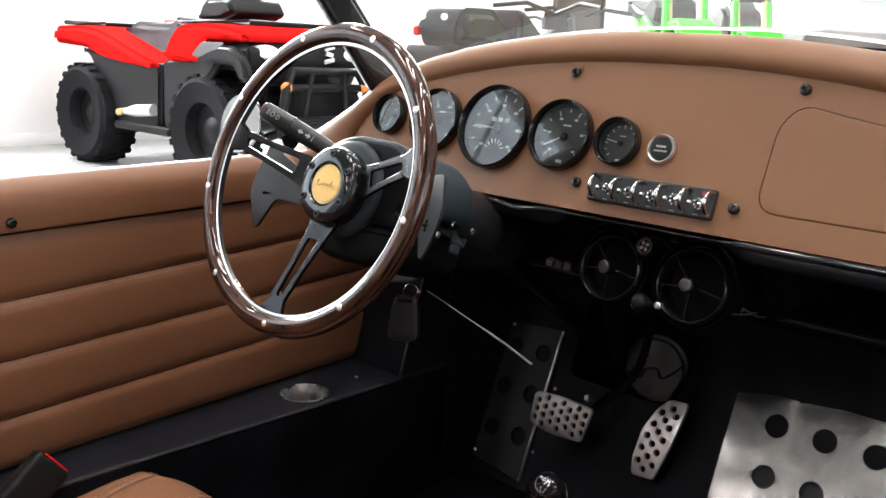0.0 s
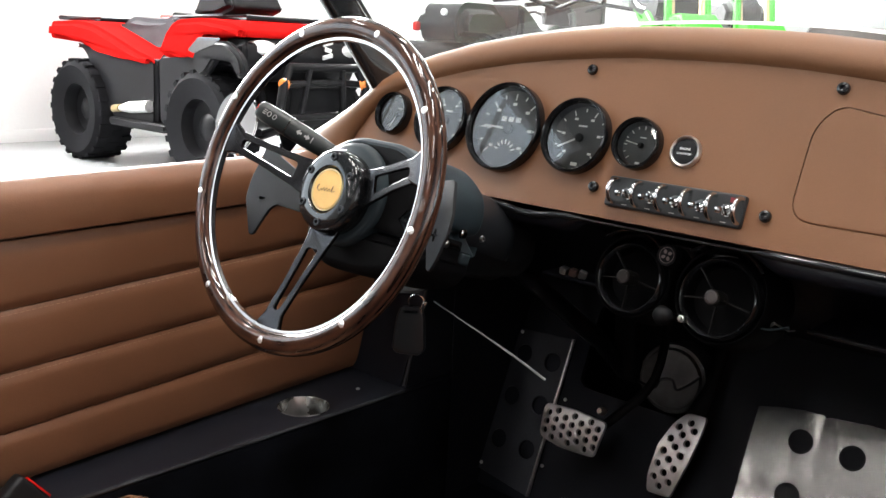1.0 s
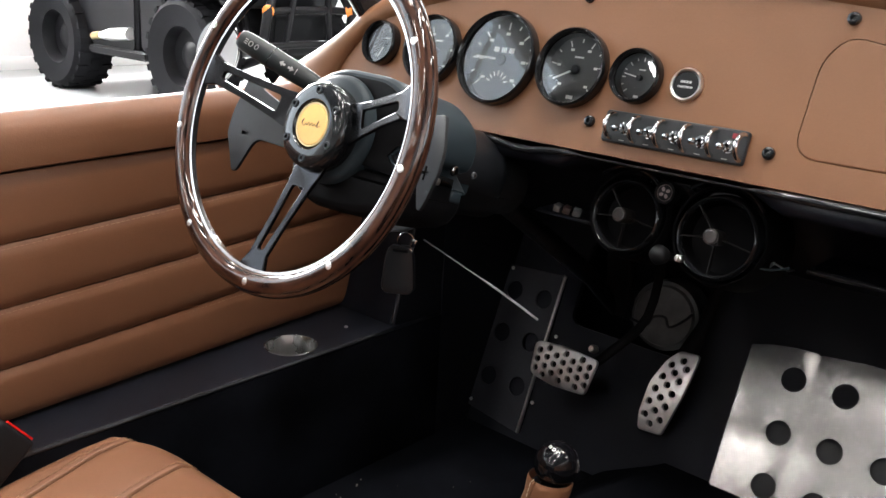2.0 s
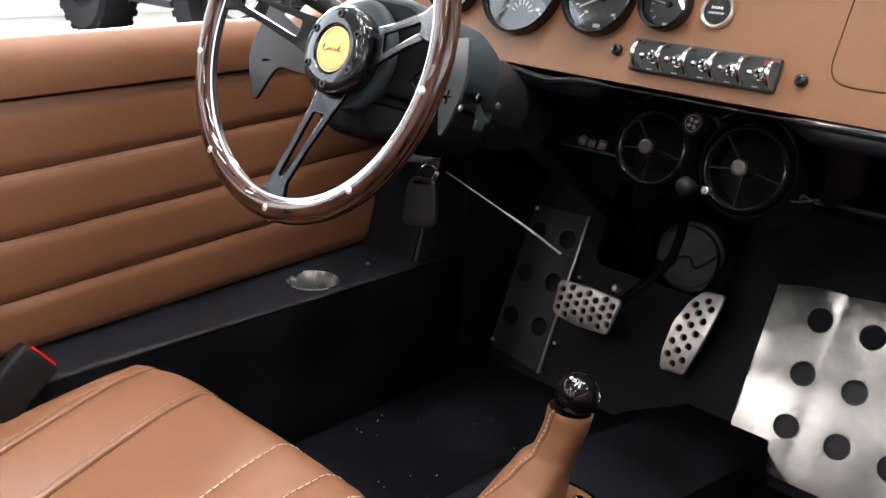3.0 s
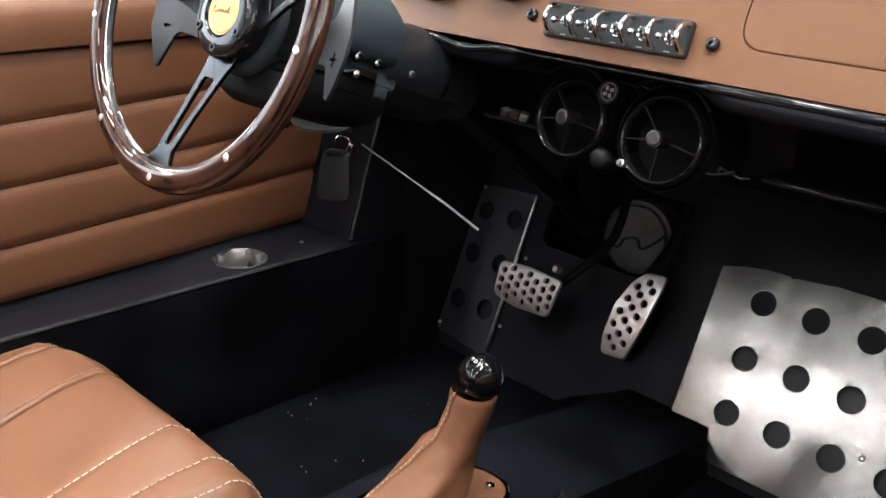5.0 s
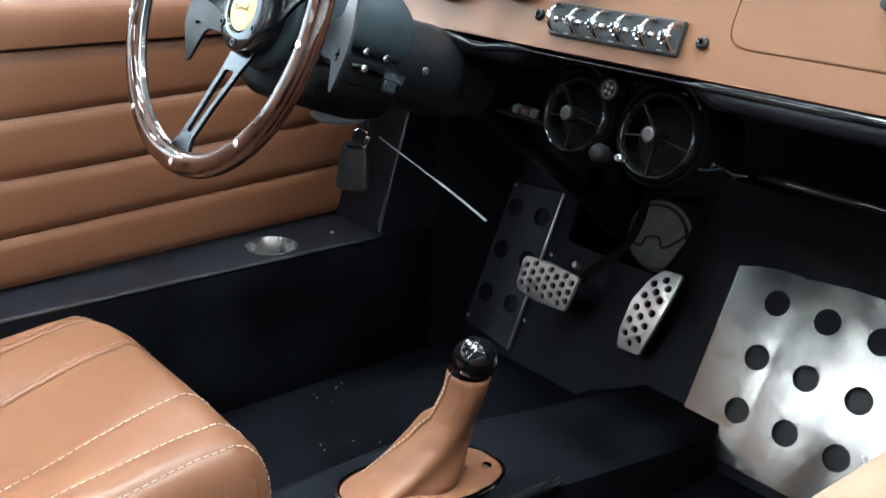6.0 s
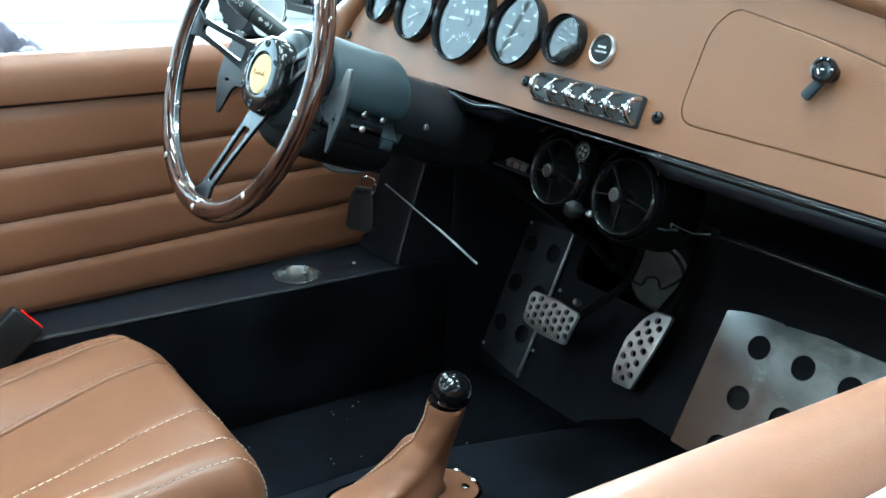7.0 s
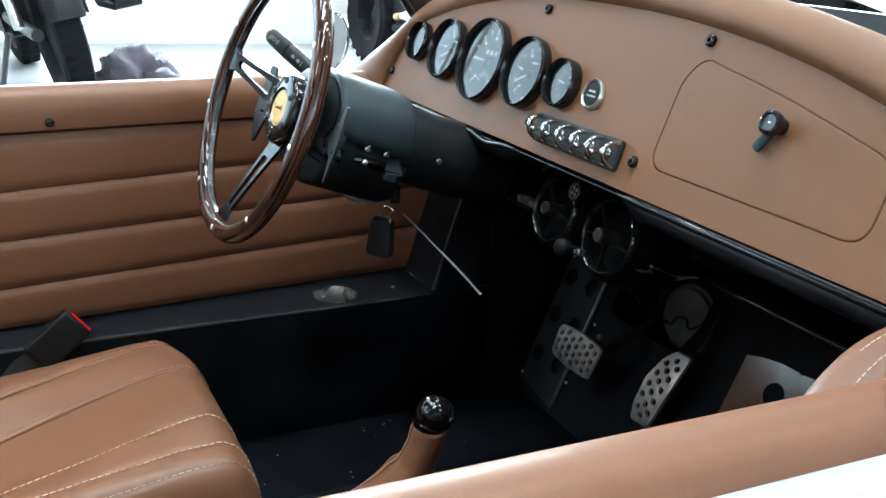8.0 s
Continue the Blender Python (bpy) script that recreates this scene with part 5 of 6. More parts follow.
part("shaft", tube([(-0.345, 0.9, 0.69), (-0.36, 1.2, 0.50), (-0.345, 1.26, 0.44)], 0.014, 10), BLACK_SATIN, col2)
part("clevis", box(-0.02, 0.02, -0.012, 0.012, -0.07, 0.07, 0.005), BLACK_PLASTIC, col2, m=pose(-0.33, 1.235, 0.5, 20, 8, 0))

# ---- gear lever ----
gear = empty("gear_lever", pose(-0.095, 0.742, 0.455), "gear lever with glossy black ball knob and stitched tan leather boot", "gear lever")
KM = pose(0.0, 0.0, 0.022, -6, 6, 0)
knob = part("knob", lathe([(0.0, 0.0235)] + [(0.0222 * math.cos(radians(a)), 0.0222 * math.sin(radians(a))) for a in range(84, -70, -7)] + [(0.010, -0.023), (0.012, -0.028), (0, -0.028)], 40), KNOB_BLACK, gear, "glossy black ball knob with white letters", m=KM, smooth=80)
for k, ch in enumerate("MDN"):
    az, el = radians(-118 + 26 * k), radians(58)
    n = Vector((math.cos(el) * math.cos(az), math.cos(el) * math.sin(az), math.sin(el)))
    letters("lettering", ch, 0.0048, DIAL_WHITE, knob, frame_of(n * 0.0223, Vector((-math.sin(az), math.cos(az), 0)), n))
secs = [((-0.0035, -0.0035, 0.0078), 0.0222, 0.0182), ((-0.0035, -0.0035, 0.0045), 0.0236, 0.0196), ((-0.0045, -0.0065, -0.012), 0.0226, 0.0192), ((-0.0095, -0.013, -0.038), 0.0222, 0.0228), ((-0.016, -0.0225, -0.062), 0.0262, 0.0315), ((-0.022, -0.033, -0.082), 0.033, 0.041), ((-0.026, -0.046, -0.1), 0.038, 0.056), ((-0.027, -0.052, -0.113), 0.038, 0.060)]
rows = []
fine = []
for (c0, a0, b0), (c1, a1, b1) in zip(secs, secs[1:]):
    for j in range(9):
        u = j / 9
        fine.append((Vector(c0).lerp(Vector(c1), u), a0 + (a1 - a0) * u, b0 + (b1 - b0) * u))
fine.append((Vector(secs[-1][0]), secs[-1][1], secs[-1][2]))


def boot_point(c, a, b, u, t):
    """A point of the boot's hide at the height u and the angle t, with its pouch and folds."""
    turn = abs(math.degrees(t) - 216 + 14 * u)
    side = math.cos(radians(turn * 2.0)) if turn < 45 else 0.0
    down = max(0.0, min(1.0, (-c.z - 0.037) / 0.012))
    pouch = 0.007 * side * down * down * (3 - 2 * down)
    fold = 1 + 0.1 * max(0, u - 0.45) * 2 * math.sin(5 * t + 8 * u) + 0.07 * max(0, u - 0.5) * 2 * math.sin(3 * t - 9 * u + 1)
    return c + Vector(((a + pouch) * math.cos(t) * fold, (b + pouch) * math.sin(t) * fold, 0.004 * math.sin(2 * t + 3 * u) * u))


seam = []
for i, (c, a, b) in enumerate(fine):
    u = i / (len(fine) - 1)
    rows.append([boot_point(c, a, b, u, 2 * math.pi * k / 72) for k in range(72)])
    q = boot_point(c, a, b, u, 2 * math.pi * (50 - 6 * u) / 72)
    seam.append(q + (q - c).normalized() * 0.0008)
boot = part("boot", grid(rows, close_u=True), TAN_SEAT, gear, "soft creased tan leather boot", smooth=80)
tagged(part("stitching", stitches(seam, 0.0058, 0.004, 0.00045), THREAD, boot), kind="stuff")
part("seam_welt", tube([p + Vector((0.0035, -0.0005, 0)) for p in seam], 0.0013, 6), TAN_SEAT, boot)
part("boot_lid", lathe([(0.0, -0.004), (0.012, -0.004), (0.0175, -0.0015)], 24), BLACK_SATIN, gear, m=pose(-0.0035, -0.0035, 0.003))
sur = empty("lever_surround", pose(-0.112, 0.70, 0.3445, -6, 0, 0), "oval tan leather plate in a chrome rim round the gear lever", "trim plate")


def oval(ax_, by, n=44):
    return [(ax_ * math.copysign(abs(math.cos(2 * math.pi * i / n)) ** 0.75, math.cos(2 * math.pi * i / n)), by * math.copysign(abs(math.sin(2 * math.pi * i / n)) ** 0.75, math.sin(2 * math.pi * i / n))) for i in range(n)]


part("plate", plate(oval(0.044, 0.092), [], 0.006, 0.001), TAN_SEAT, sur)
part("rim", tube([(x, y, 0.004) for x, y in oval(0.0465, 0.0945)], 0.0028, 8, closed=True), CHROME, sur, "thin chrome rim")
screw_head(sur, pose(0.014, 0.073, 0.006), 0.0055, CHROME)

# ---- driver's seat ----
seat = empty("seat", pose(0, 0, 0), "tan leather seat cushion with fluted panels and cream stitching", "car seat", parent=car)
SEAMS = [(-0.487, 0.009), (-0.409, 0.009), (-0.279, 0.0008), (-0.2165, 0.0008), (-0.181, 0.0007)]
SEAM_BOW = [0.05, 0.024, 0.011, 0.006, 0.004]


def seam_x(i, y):
    """A seam runs nearly straight back from the front edge and leans inward towards the rear."""
    return SEAMS[i][0] - SEAM_BOW[i] * (0.55 - (max(0.0, 0.5 - y) / 0.16) ** 1.15) * 0.6
prof = [(-0.35, 0.17), (-0.3, 0.175)] + [(y, 0.4235 - 0.275 * (0.535 - y) - 1.5 * max(0, y - 0.475) ** 2) for y in np.linspace(-0.2, 0.52, 34)] + [(0.532, 0.4172), (0.543, 0.4125), (0.552, 0.4055), (0.559, 0.3965), (0.564, 0.385), (0.568, 0.37), (0.57, 0.35), (0.57, 0.31), (0.566, 0.26)]
rows = []


def seat_columns(y):
    """Columns of the cushion, gathered closely at its seams."""
    edges = [-0.558] + [seam_x(i, y) for i in range(5)] + [-0.158]
    steps = (0, 0.0005, 0.001, 0.0016, 0.0024, 0.0034, 0.005)
    xs = []
    for a, b in zip(edges, edges[1:]):
        xs += [a + d for d in steps] + [a + 0.005 + (b - a - 0.01) * k / 26 for k in range(1, 26)] + [b - d for d in steps[:0:-1]]
    return xs + [-0.158]


for y, z in prof:
    r = []
    for x in seat_columns(y):
        u = (x + 0.558) / 0.4
        e0 = min(1, (x + 0.558) / 0.045, (-0.158 - x) / 0.036)
        drop = 0.075 * (1 - math.sqrt(max(0, 1 - (1 - e0) ** 2)))
        crown = 0.006 * math.sin(math.pi * u)
        g = 0
        near = [seam_x(i, y) for i in range(5)]
        for q, (s, dpt) in zip(near, SEAMS):
            g += dpt * math.exp(-((x - q) / (0.0014 if dpt > 0.005 else 0.003)) ** 2)
        side = max(0.0, min(1.0, (abs(x + 0.348) - 0.03) / 0.12))
        lift = 0.15 * max(0, 0.52 - y) * side * side * (3 - 2 * side) if y > -0.25 else 0
        pillow = 0.0018 * (1 - math.exp(-(min(abs(x - q) for q in near[:2]) / 0.012) ** 2)) - 0.0012 * math.exp(-(min(abs(x - q) for q in near[2:]) / 0.009) ** 2)
        fade = 1.0 if y < 0.53 else max(0.35, 1 - (y - 0.53) / 0.05)
        n_y = 0 if y < 0.55 else 1
        r.append((x, y - (g * (1 - fade) * 0.5 + drop * 0.35) * n_y - 0.04 * max(0.0, (-0.44 - x) / 0.118) ** 2 * max(0.0, min(1.0, (y - 0.4) / 0.15)), z - drop * (1 if y < 0.59 else 0.3) - g * fade + lift + (crown * 0.6 + pillow) * fade + 0.0012 * noise.noise(Vector((x * 14, y * 14, 2)))))
    rows.append(r)
cushion = part("cushion", grid(rows), TAN_SEAT, seat, "padded tan leather cushion with deep flutes", smooth=80)


for i, (s, dpt) in enumerate(SEAMS):
    off = -0.0085 if dpt > 0.005 else 0.0
    line = []
    for k in range(9, len(rows) - 2):
        x = seam_x(i, prof[k][0]) + off
        q = Vector(min(rows[k], key=lambda v: abs(v[0] - x)))
        dy, dz = prof[k + 1][0] - prof[k - 1][0], prof[k + 1][1] - prof[k - 1][1]
        n = Vector((0, -dz, dy)).normalized()
        line.append(q + n * 0.0008)
    tagged(part("stitching", stitches(smooth_line(line, 4), 0.0082, 0.0056, 0.00055 if off == 0 else 0.00035), THREAD if off == 0 else TAN_THREAD, seat, "cream stitching" if off == 0 else "fine pale tan stitching"), kind="stuff")
part("base", box(-0.54, -0.175, -0.3, 0.55, PAN_Z + 0.0005, 0.30, 0.01), BLACK_SATIN, seat)


# ---- belt buckle beside the seat ----
bk = empty("belt_buckle", frame_of((-0.533, 0.386, 0.432), (0, 0.77, 0.64), (1, 0, 0.1)), "black seat belt buckle with a red release button beside the seat", "seat belt")
part("body", box(-0.035, 0.04, -0.024, 0.024, -0.010, 0.010, 0.005, 3), BLACK_PLASTIC, bk)
part("button", box(0.0385, 0.0425, -0.0215, 0.013, -0.003, 0.003, 0.0012), RED, bk, "red release button")
part("webbing", tube([(-0.03, 0, 0), (-0.10, -0.01, 0.0), (-0.20, -0.03, -0.01)], 0.022, 8, flat=0.08), SEAT_BELT, bk, "black belt webbing")

# ---- grit on the carpet ----
grit = []
for k in range(24):
    x, y = -0.52 + 0.24 * random.random(), 0.6 + 0.42 * random.random()
    if k < 5:
        x, y = -0.505 + random.uniform(-0.02, 0.03), 0.85 + random.uniform(-0.05, 0.06)
    s = random.uniform(0.0003, 0.0011)
    grit.append(moved(box(-s, s, -s * 0.6, s * 0.6, 0, s * 0.6), pose(x, y, PAN_Z, 0, 0, random.uniform(0, 180))))
tagged(part("grit", joined(*grit), THREAD, smooth=0), "tiny pale specks of grit on black carpet", "grit", kind="stuff")

# ---- windscreen and mirror ----
ws = empty("windscreen", pose(0, 0, 0), "raked windscreen in a slim black frame with bright lower bead", "windscreen", parent=car)


def base_pt(x):
    p = DASH @ Vector((x, dash_top(x), 0))
    return Vector((x, 1.055 - 0.10 * (abs(x - MID) / 0.5) ** 2, p.z + 0.043))


glass_rows = []
for k in range(6):
    glass_rows.append([base_pt(x) + Vector((0, -0.055 * k, 0.085 * k)) for x in np.linspace(MID - 0.485, MID + 0.485, 31)])
part("pane", grid(glass_rows), SCREEN_GLASS, ws, "clear curved glass").visible_shadow = False
part("bead", tube([base_pt(x) + Vector((0, -0.002, 0.001)) for x in np.linspace(MID - 0.40, MID + 0.485, 40)], 0.0022, 6), PEDAL_ALU, ws, "thin bright bead along the glass")
for s in (-1, 1):
    p = base_pt(MID + s * 0.487)
    rows = []
    for k in range(7):
        q = p + Vector((s * (-0.04 + 0.015 * k), 0.03 - 0.055 * k, -0.04 + 0.078 * k))
        deep, wide = 0.036 - 0.002 * k, 0.011
        rows.append([q + Vector((wide * math.copysign(abs(math.cos(t)) ** 0.6, math.cos(t)), deep * math.copysign(abs(math.sin(t)) ** 0.8, math.sin(t)), 0)) for t in [2 * math.pi * j / 16 for j in range(16)]])
    part("pillar", grid(rows, close_u=True), BLACK_GLOSS, ws, "deep black screen pillar", smooth=60)
    part("pillar_seal", tube([r[4] + Vector((0, 0.004, 0)) for r in rows], 0.004, 8), BLACK_SATIN, ws, "thin rubber edge")
part("top_rail", tube([glass_rows[-1][i] for i in range(31)], 0.009, 10), BLACK_GLOSS, ws)

mir = empty("door_mirror", frame_of((-0.878, 0.905, 0.789), (0.7, -0.7, 0), (0.5, -0.86, 0.06)), "round door mirror in a dark housing on a slim stem", "mirror", parent=car)
part("housing", lathe([(0.04, 0.002), (0.043, 0.0), (0.042, -0.006), (0.032, -0.016), (0, -0.022)], 32), BLACK_GLOSS, mir, m=Matrix.Diagonal((0.8, 1.2, 1, 1)))
part("mirror_glass", lathe([(0, 0.0005), (0.0412, 0.0022), (0.0416, 0.001)], 32), MIRROR, mir, m=Matrix.Diagonal((0.8, 1.2, 1, 1)))
part("stem", tube([(0, -0.04, -0.010), (0.02, -0.065, -0.018), (0.03, -0.085, -0.01)], 0.006, 8), CHROME, mir)

# ---- vehicles parked round the car ----
def tyre_wheel(parent, at, r, width, axis_deg, rim_r, knobs=20, name="wheel", mat_rim=None, lean=0):
    """A knobbly tyre on a dished rim; its axle lies along the local y turned by axis_deg."""
    m = pose(*at, 90 + lean, 0, axis_deg)
    h = width / 2
    w = part(name, lathe([(rim_r, -h * 0.8), (r * 0.86, -h), (r * 0.96, -h * 0.8), (r * 0.985, -h * 0.3), (r * 0.985, h * 0.3), (r * 0.96, h * 0.8), (r * 0.86, h), (rim_r, h * 0.8)], 40), RUBBER, parent, "black knobbly tyre", m=m)
    tread = []
    if not knobs:
        for k in range(44):
            for j in (-1, 1):
                tread.append(moved(box(r * 0.972, r * 0.996, -r * 0.012, r * 0.05, j * 0.45 * h - 0.3 * h, j * 0.45 * h + 0.3 * h), pose(0, 0, 0, 0, 0, 360 / 44 * (k + 0.25 * j))))
    for k in range(knobs):
        for j, z in enumerate((-0.62, 0.0, 0.62)):
            a = 360 / knobs * (k + 0.5 * (j % 2))
            tread.append(moved(box(r * 0.93, r * 1.0, -r * 0.055, r * 0.055, (z - 0.26) * h, (z + 0.26) * h), pose(0, 0, 0, 0, 0, a)))
    part("tread", joined(*tread), RUBBER, w, smooth=0)
    part("rim", lathe([(rim_r, -h * 0.8), (rim_r * 0.95, -h * 0.3), (rim_r * 0.6, h * 0.1), (rim_r * 0.3, h * 0.35), (0, h * 0.4), (0, h * 0.2), (rim_r * 0.9, h * 0.2), (rim_r, h * 0.8)], 28), mat_rim or BIKE_BLACK, w, "dished rim")
    return w


def shape(parent, name, pts, y0, y1, mat, bevel=0.02, label=""):
    """A body panel: a side outline in x and z, spread from y0 to y1 with soft edges."""
    bm = plate(pts, [], y1 - y0)
    bmesh.ops.recalc_face_normals(bm, faces=bm.faces)
    es = [e for e in bm.edges if len(e.link_faces) == 2 and e.calc_face_angle(0) > 0.9 and abs(e.verts[0].co.z - e.verts[1].co.z) < 1e-5]
    bmesh.ops.bevel(bm, geom=es, offset=bevel, segments=3, affect="EDGES")
    moved(bm, Matrix(((1, 0, 0, 0), (0, 0, -1, y1), (0, 1, 0, 0), (0, 0, 0, 1))))
    return part(name, bm, mat, parent, label)


BIKE_BROWN = material("bike_brown_grey", (0.07, 0.06, 0.056), 0.45, 0.2, 0.2, 90, 0.1, 0.25, 5)
SADDLE = material("grey_vinyl", (0.075, 0.075, 0.08), 0.8, 0, 0.15, 200, 0.2, 0.15, 6, spec=0.0)
ATV = pose(-4.72, 3.34, FLOOR_Z, 0, 0, 2)
atv = empty("quad_bike", ATV, "red and black quad bike with racks, backed up to the wall", "quad bike")
for x, y in ((-0.64, -0.40), (0.64, -0.40), (-0.64, 0.40), (0.64, 0.40)):
    tyre_wheel(atv, (x, y, 0.315), 0.315, 0.26 if x < 0 else 0.22, 0, 0.16, 22)
shape(atv, "rear_fender", rounded([(-1.05, 0.745), (-1.03, 0.85), (-0.7, 0.862), (-0.48, 0.84), (-0.25, 0.775), (0.0, 0.70), (0.14, 0.67), (0.16, 0.63), (0.0, 0.62), (-0.15, 0.617), (-0.45, 0.65), (-0.65, 0.727)], 0.04, 4), -0.48, 0.48, RED, 0.035, "red plastic rear fender")
shape(atv, "front_fender", rounded([(0.2, 0.70), (0.31, 0.857), (0.39, 0.89), (0.62, 0.905), (0.85, 0.885), (1.0, 0.85), (1.0, 0.815), (0.85, 0.81), (0.70, 0.80), (0.63, 0.737), (0.68, 0.68), (0.44, 0.65)], 0.04, 4), -0.47, 0.47, RED, 0.035, "red plastic front cowl")
for y in (-0.52, 0.46):
    shape(atv, "wheel_arch", rounded([(0.62, 0.70), (0.70, 0.79), (0.93, 0.79), (1.05, 0.72), (1.08, 0.62), (1.02, 0.6), (0.95, 0.69), (0.84, 0.70), (0.74, 0.6), (0.66, 0.6)], 0.04, 4), y, y + 0.06, BIKE_BLACK, 0.02, "black plastic wheel arch")
    shape(atv, "arch_trim", rounded([(0.6, 0.732), (0.70, 0.803), (0.9, 0.803), (0.84, 0.77), (0.74, 0.742), (0.66, 0.715)], 0.015, 3), y - 0.004 if y < 0 else y + 0.062, y + 0.0 if y < 0 else y + 0.066, BIKE_GREY, 0.0015, "silver-grey trim")
shape(atv, "rear_well", rounded([(-0.72, 0.72), (-0.6, 0.66), (-0.45, 0.45), (-0.27, 0.26), (0.175, 0.28), (0.185, 0.66), (-0.3, 0.70)], 0.05, 4), -0.455, 0.455, BIKE_BLACK, 0.02, "black plastic mudguard")
shape(atv, "front_well", rounded([(0.195, 0.69), (0.2, 0.29), (0.36, 0.28), (0.55, 0.53), (0.75, 0.66), (1.0, 0.66), (1.0, 0.8), (0.66, 0.72)], 0.05, 4), -0.45, 0.45, BIKE_BLACK, 0.02, "black inner mudguard")
shape(atv, "frame", rounded([(-0.7, 0.45), (-0.6, 0.3), (0.7, 0.3), (0.9, 0.45), (0.8, 0.75), (-0.6, 0.7)], 0.05, 4), -0.24, 0.24, BIKE_BLACK, 0.03)
shape(atv, "foot_board", rounded([(-0.30, 0.25), (0.3, 0.25), (0.3, 0.30), (-0.30, 0.30)], 0.02, 3), -0.48, 0.48, BIKE_BLACK, 0.01)
shape(atv, "seat", rounded([(-0.55, 0.84), (-0.4, 0.905), (-0.2, 0.89), (-0.02, 0.895), (0.08, 0.95), (0.16, 0.86), (0.12, 0.7), (-0.15, 0.68), (-0.35, 0.74)], 0.05, 4), -0.27, 0.27, SADDLE, 0.04, "dark grey saddle")
for nm, x0, x1, z in (("rear_rack", -1.0, -0.5, 0.875), ("front_rack", 0.3, 0.95, 0.915)):
    rk = part(nm, tube([(x0, -0.4, z), (x1, -0.4, z), (x1, 0.4, z), (x0, 0.4, z)], 0.014, 8, closed=True), BIKE_BLACK, atv, "black tubular rack")
    for k in range(5):
        y = -0.28 + 0.14 * k
        part("rack_bar", tube([(x0, y, z), (x1, y, z)], 0.012, 6), BIKE_BLACK, rk)
part("grab_rail", tube([(-0.95, 0.3, 0.87), (-0.92, 0.3, 0.925), (-0.3, 0.3, 0.93), (-0.26, 0.3, 0.87)], 0.009, 6), STEEL, atv)
shape(atv, "dash_pod", rounded([(0.16, 0.92), (0.4, 0.92), (0.55, 0.97), (0.48, 1.06), (0.24, 1.05)], 0.04, 4), -0.2, 0.2, BIKE_BLACK, 0.03)
shape(atv, "instrument", rounded([(0.25, 1.05), (0.42, 1.05), (0.46, 1.17), (0.3, 1.19), (0.2, 1.14)], 0.03, 4), -0.13, 0.13, BIKE_BLACK, 0.03)
part("handlebar", tube([(0.14, -0.42, 1.10), (0.24, -0.2, 1.13), (0.28, 0, 1.1), (0.24, 0.2, 1.13), (0.14, 0.42, 1.10)], 0.018, 8), BIKE_BLACK, atv)
shape(atv, "front_shell", rounded([(0.72, 0.60), (0.96, 0.58), (1.02, 0.70), (0.98, 0.83), (0.7, 0.84)], 0.04, 4), -0.36, 0.36, BIKE_BLACK, 0.03)
for y in (-0.33, 0.33):
    part("headlight", lathe([(0, 0.03), (0.06, 0.022), (0.085, -0.01), (0.09, -0.03)], 20), WHITE_BODY, atv, "clear headlight", m=pose(0.985, y, 0.765, 0, 72, -25 if y < 0 else 25) @ Matrix.Diagonal((0.55, 1.1, 1, 1)))
    part("indicator", lathe([(0, 0.02), (0.03, 0.012), (0.034, -0.02)], 14), AMBER, atv, "amber side lamp", m=pose(1.125, y * 0.88, 0.585, 0, 80, -40 if y < 0 else 40))
shape(atv, "bash_plate", rounded([(0.9, 0.3), (1.03, 0.34), (1.06, 0.56), (0.96, 0.6)], 0.03, 3), -0.2, 0.2, BIKE_BLACK, 0.02)
bar = part("bumper", tube([(0.86, -0.26, 0.28), (1.08, -0.3, 0.34), (1.13, -0.3, 0.56), (1.11, -0.24, 0.67), (1.11, 0.24, 0.67), (1.13, 0.3, 0.56), (1.08, 0.3, 0.34), (0.86, 0.26, 0.28)], 0.026, 10), BIKE_BLACK, atv, "black tubular bumper")
for z in (0.4, 0.58):
    part("bumper_bar", tube([(1.1, -0.3, z), (1.12, -0.1, z + 0.01), (1.12, 0.1, z + 0.01), (1.1, 0.3, z)], 0.02, 8), BIKE_BLACK, bar)
for y in (-0.16, 0.16):
    part("bumper_bar", tube([(1.1, y, 0.38), (1.13, y * 0.75, 0.66)], 0.018, 8), BIKE_BLACK, bar)
for k in range(3):
    part("grille_mark", box(-0.006, 0.006, -0.035 + 0.01 * (k % 2), 0.035 - 0.008 * (k % 2), -0.012, 0.012, 0.003), WALL_WHITE, atv, "white emblem stroke", m=pose(1.025, 0.1, 0.80 - 0.036 * k, 14 * (-1) ** k, 10, 0))
part("side_step", tube([(-0.16, -0.475, 0.36), (-0.06, -0.475, 0.372), (0.15, -0.475, 0.392)], [0.02, 0.035, 0.035], 12), PEDAL_ALU, atv, "bright side step")
part("step_peg", tube([(-0.24, -0.475, 0.35), (-0.17, -0.475, 0.36)], 0.024, 10), GOLD, atv, "brass-coloured peg")


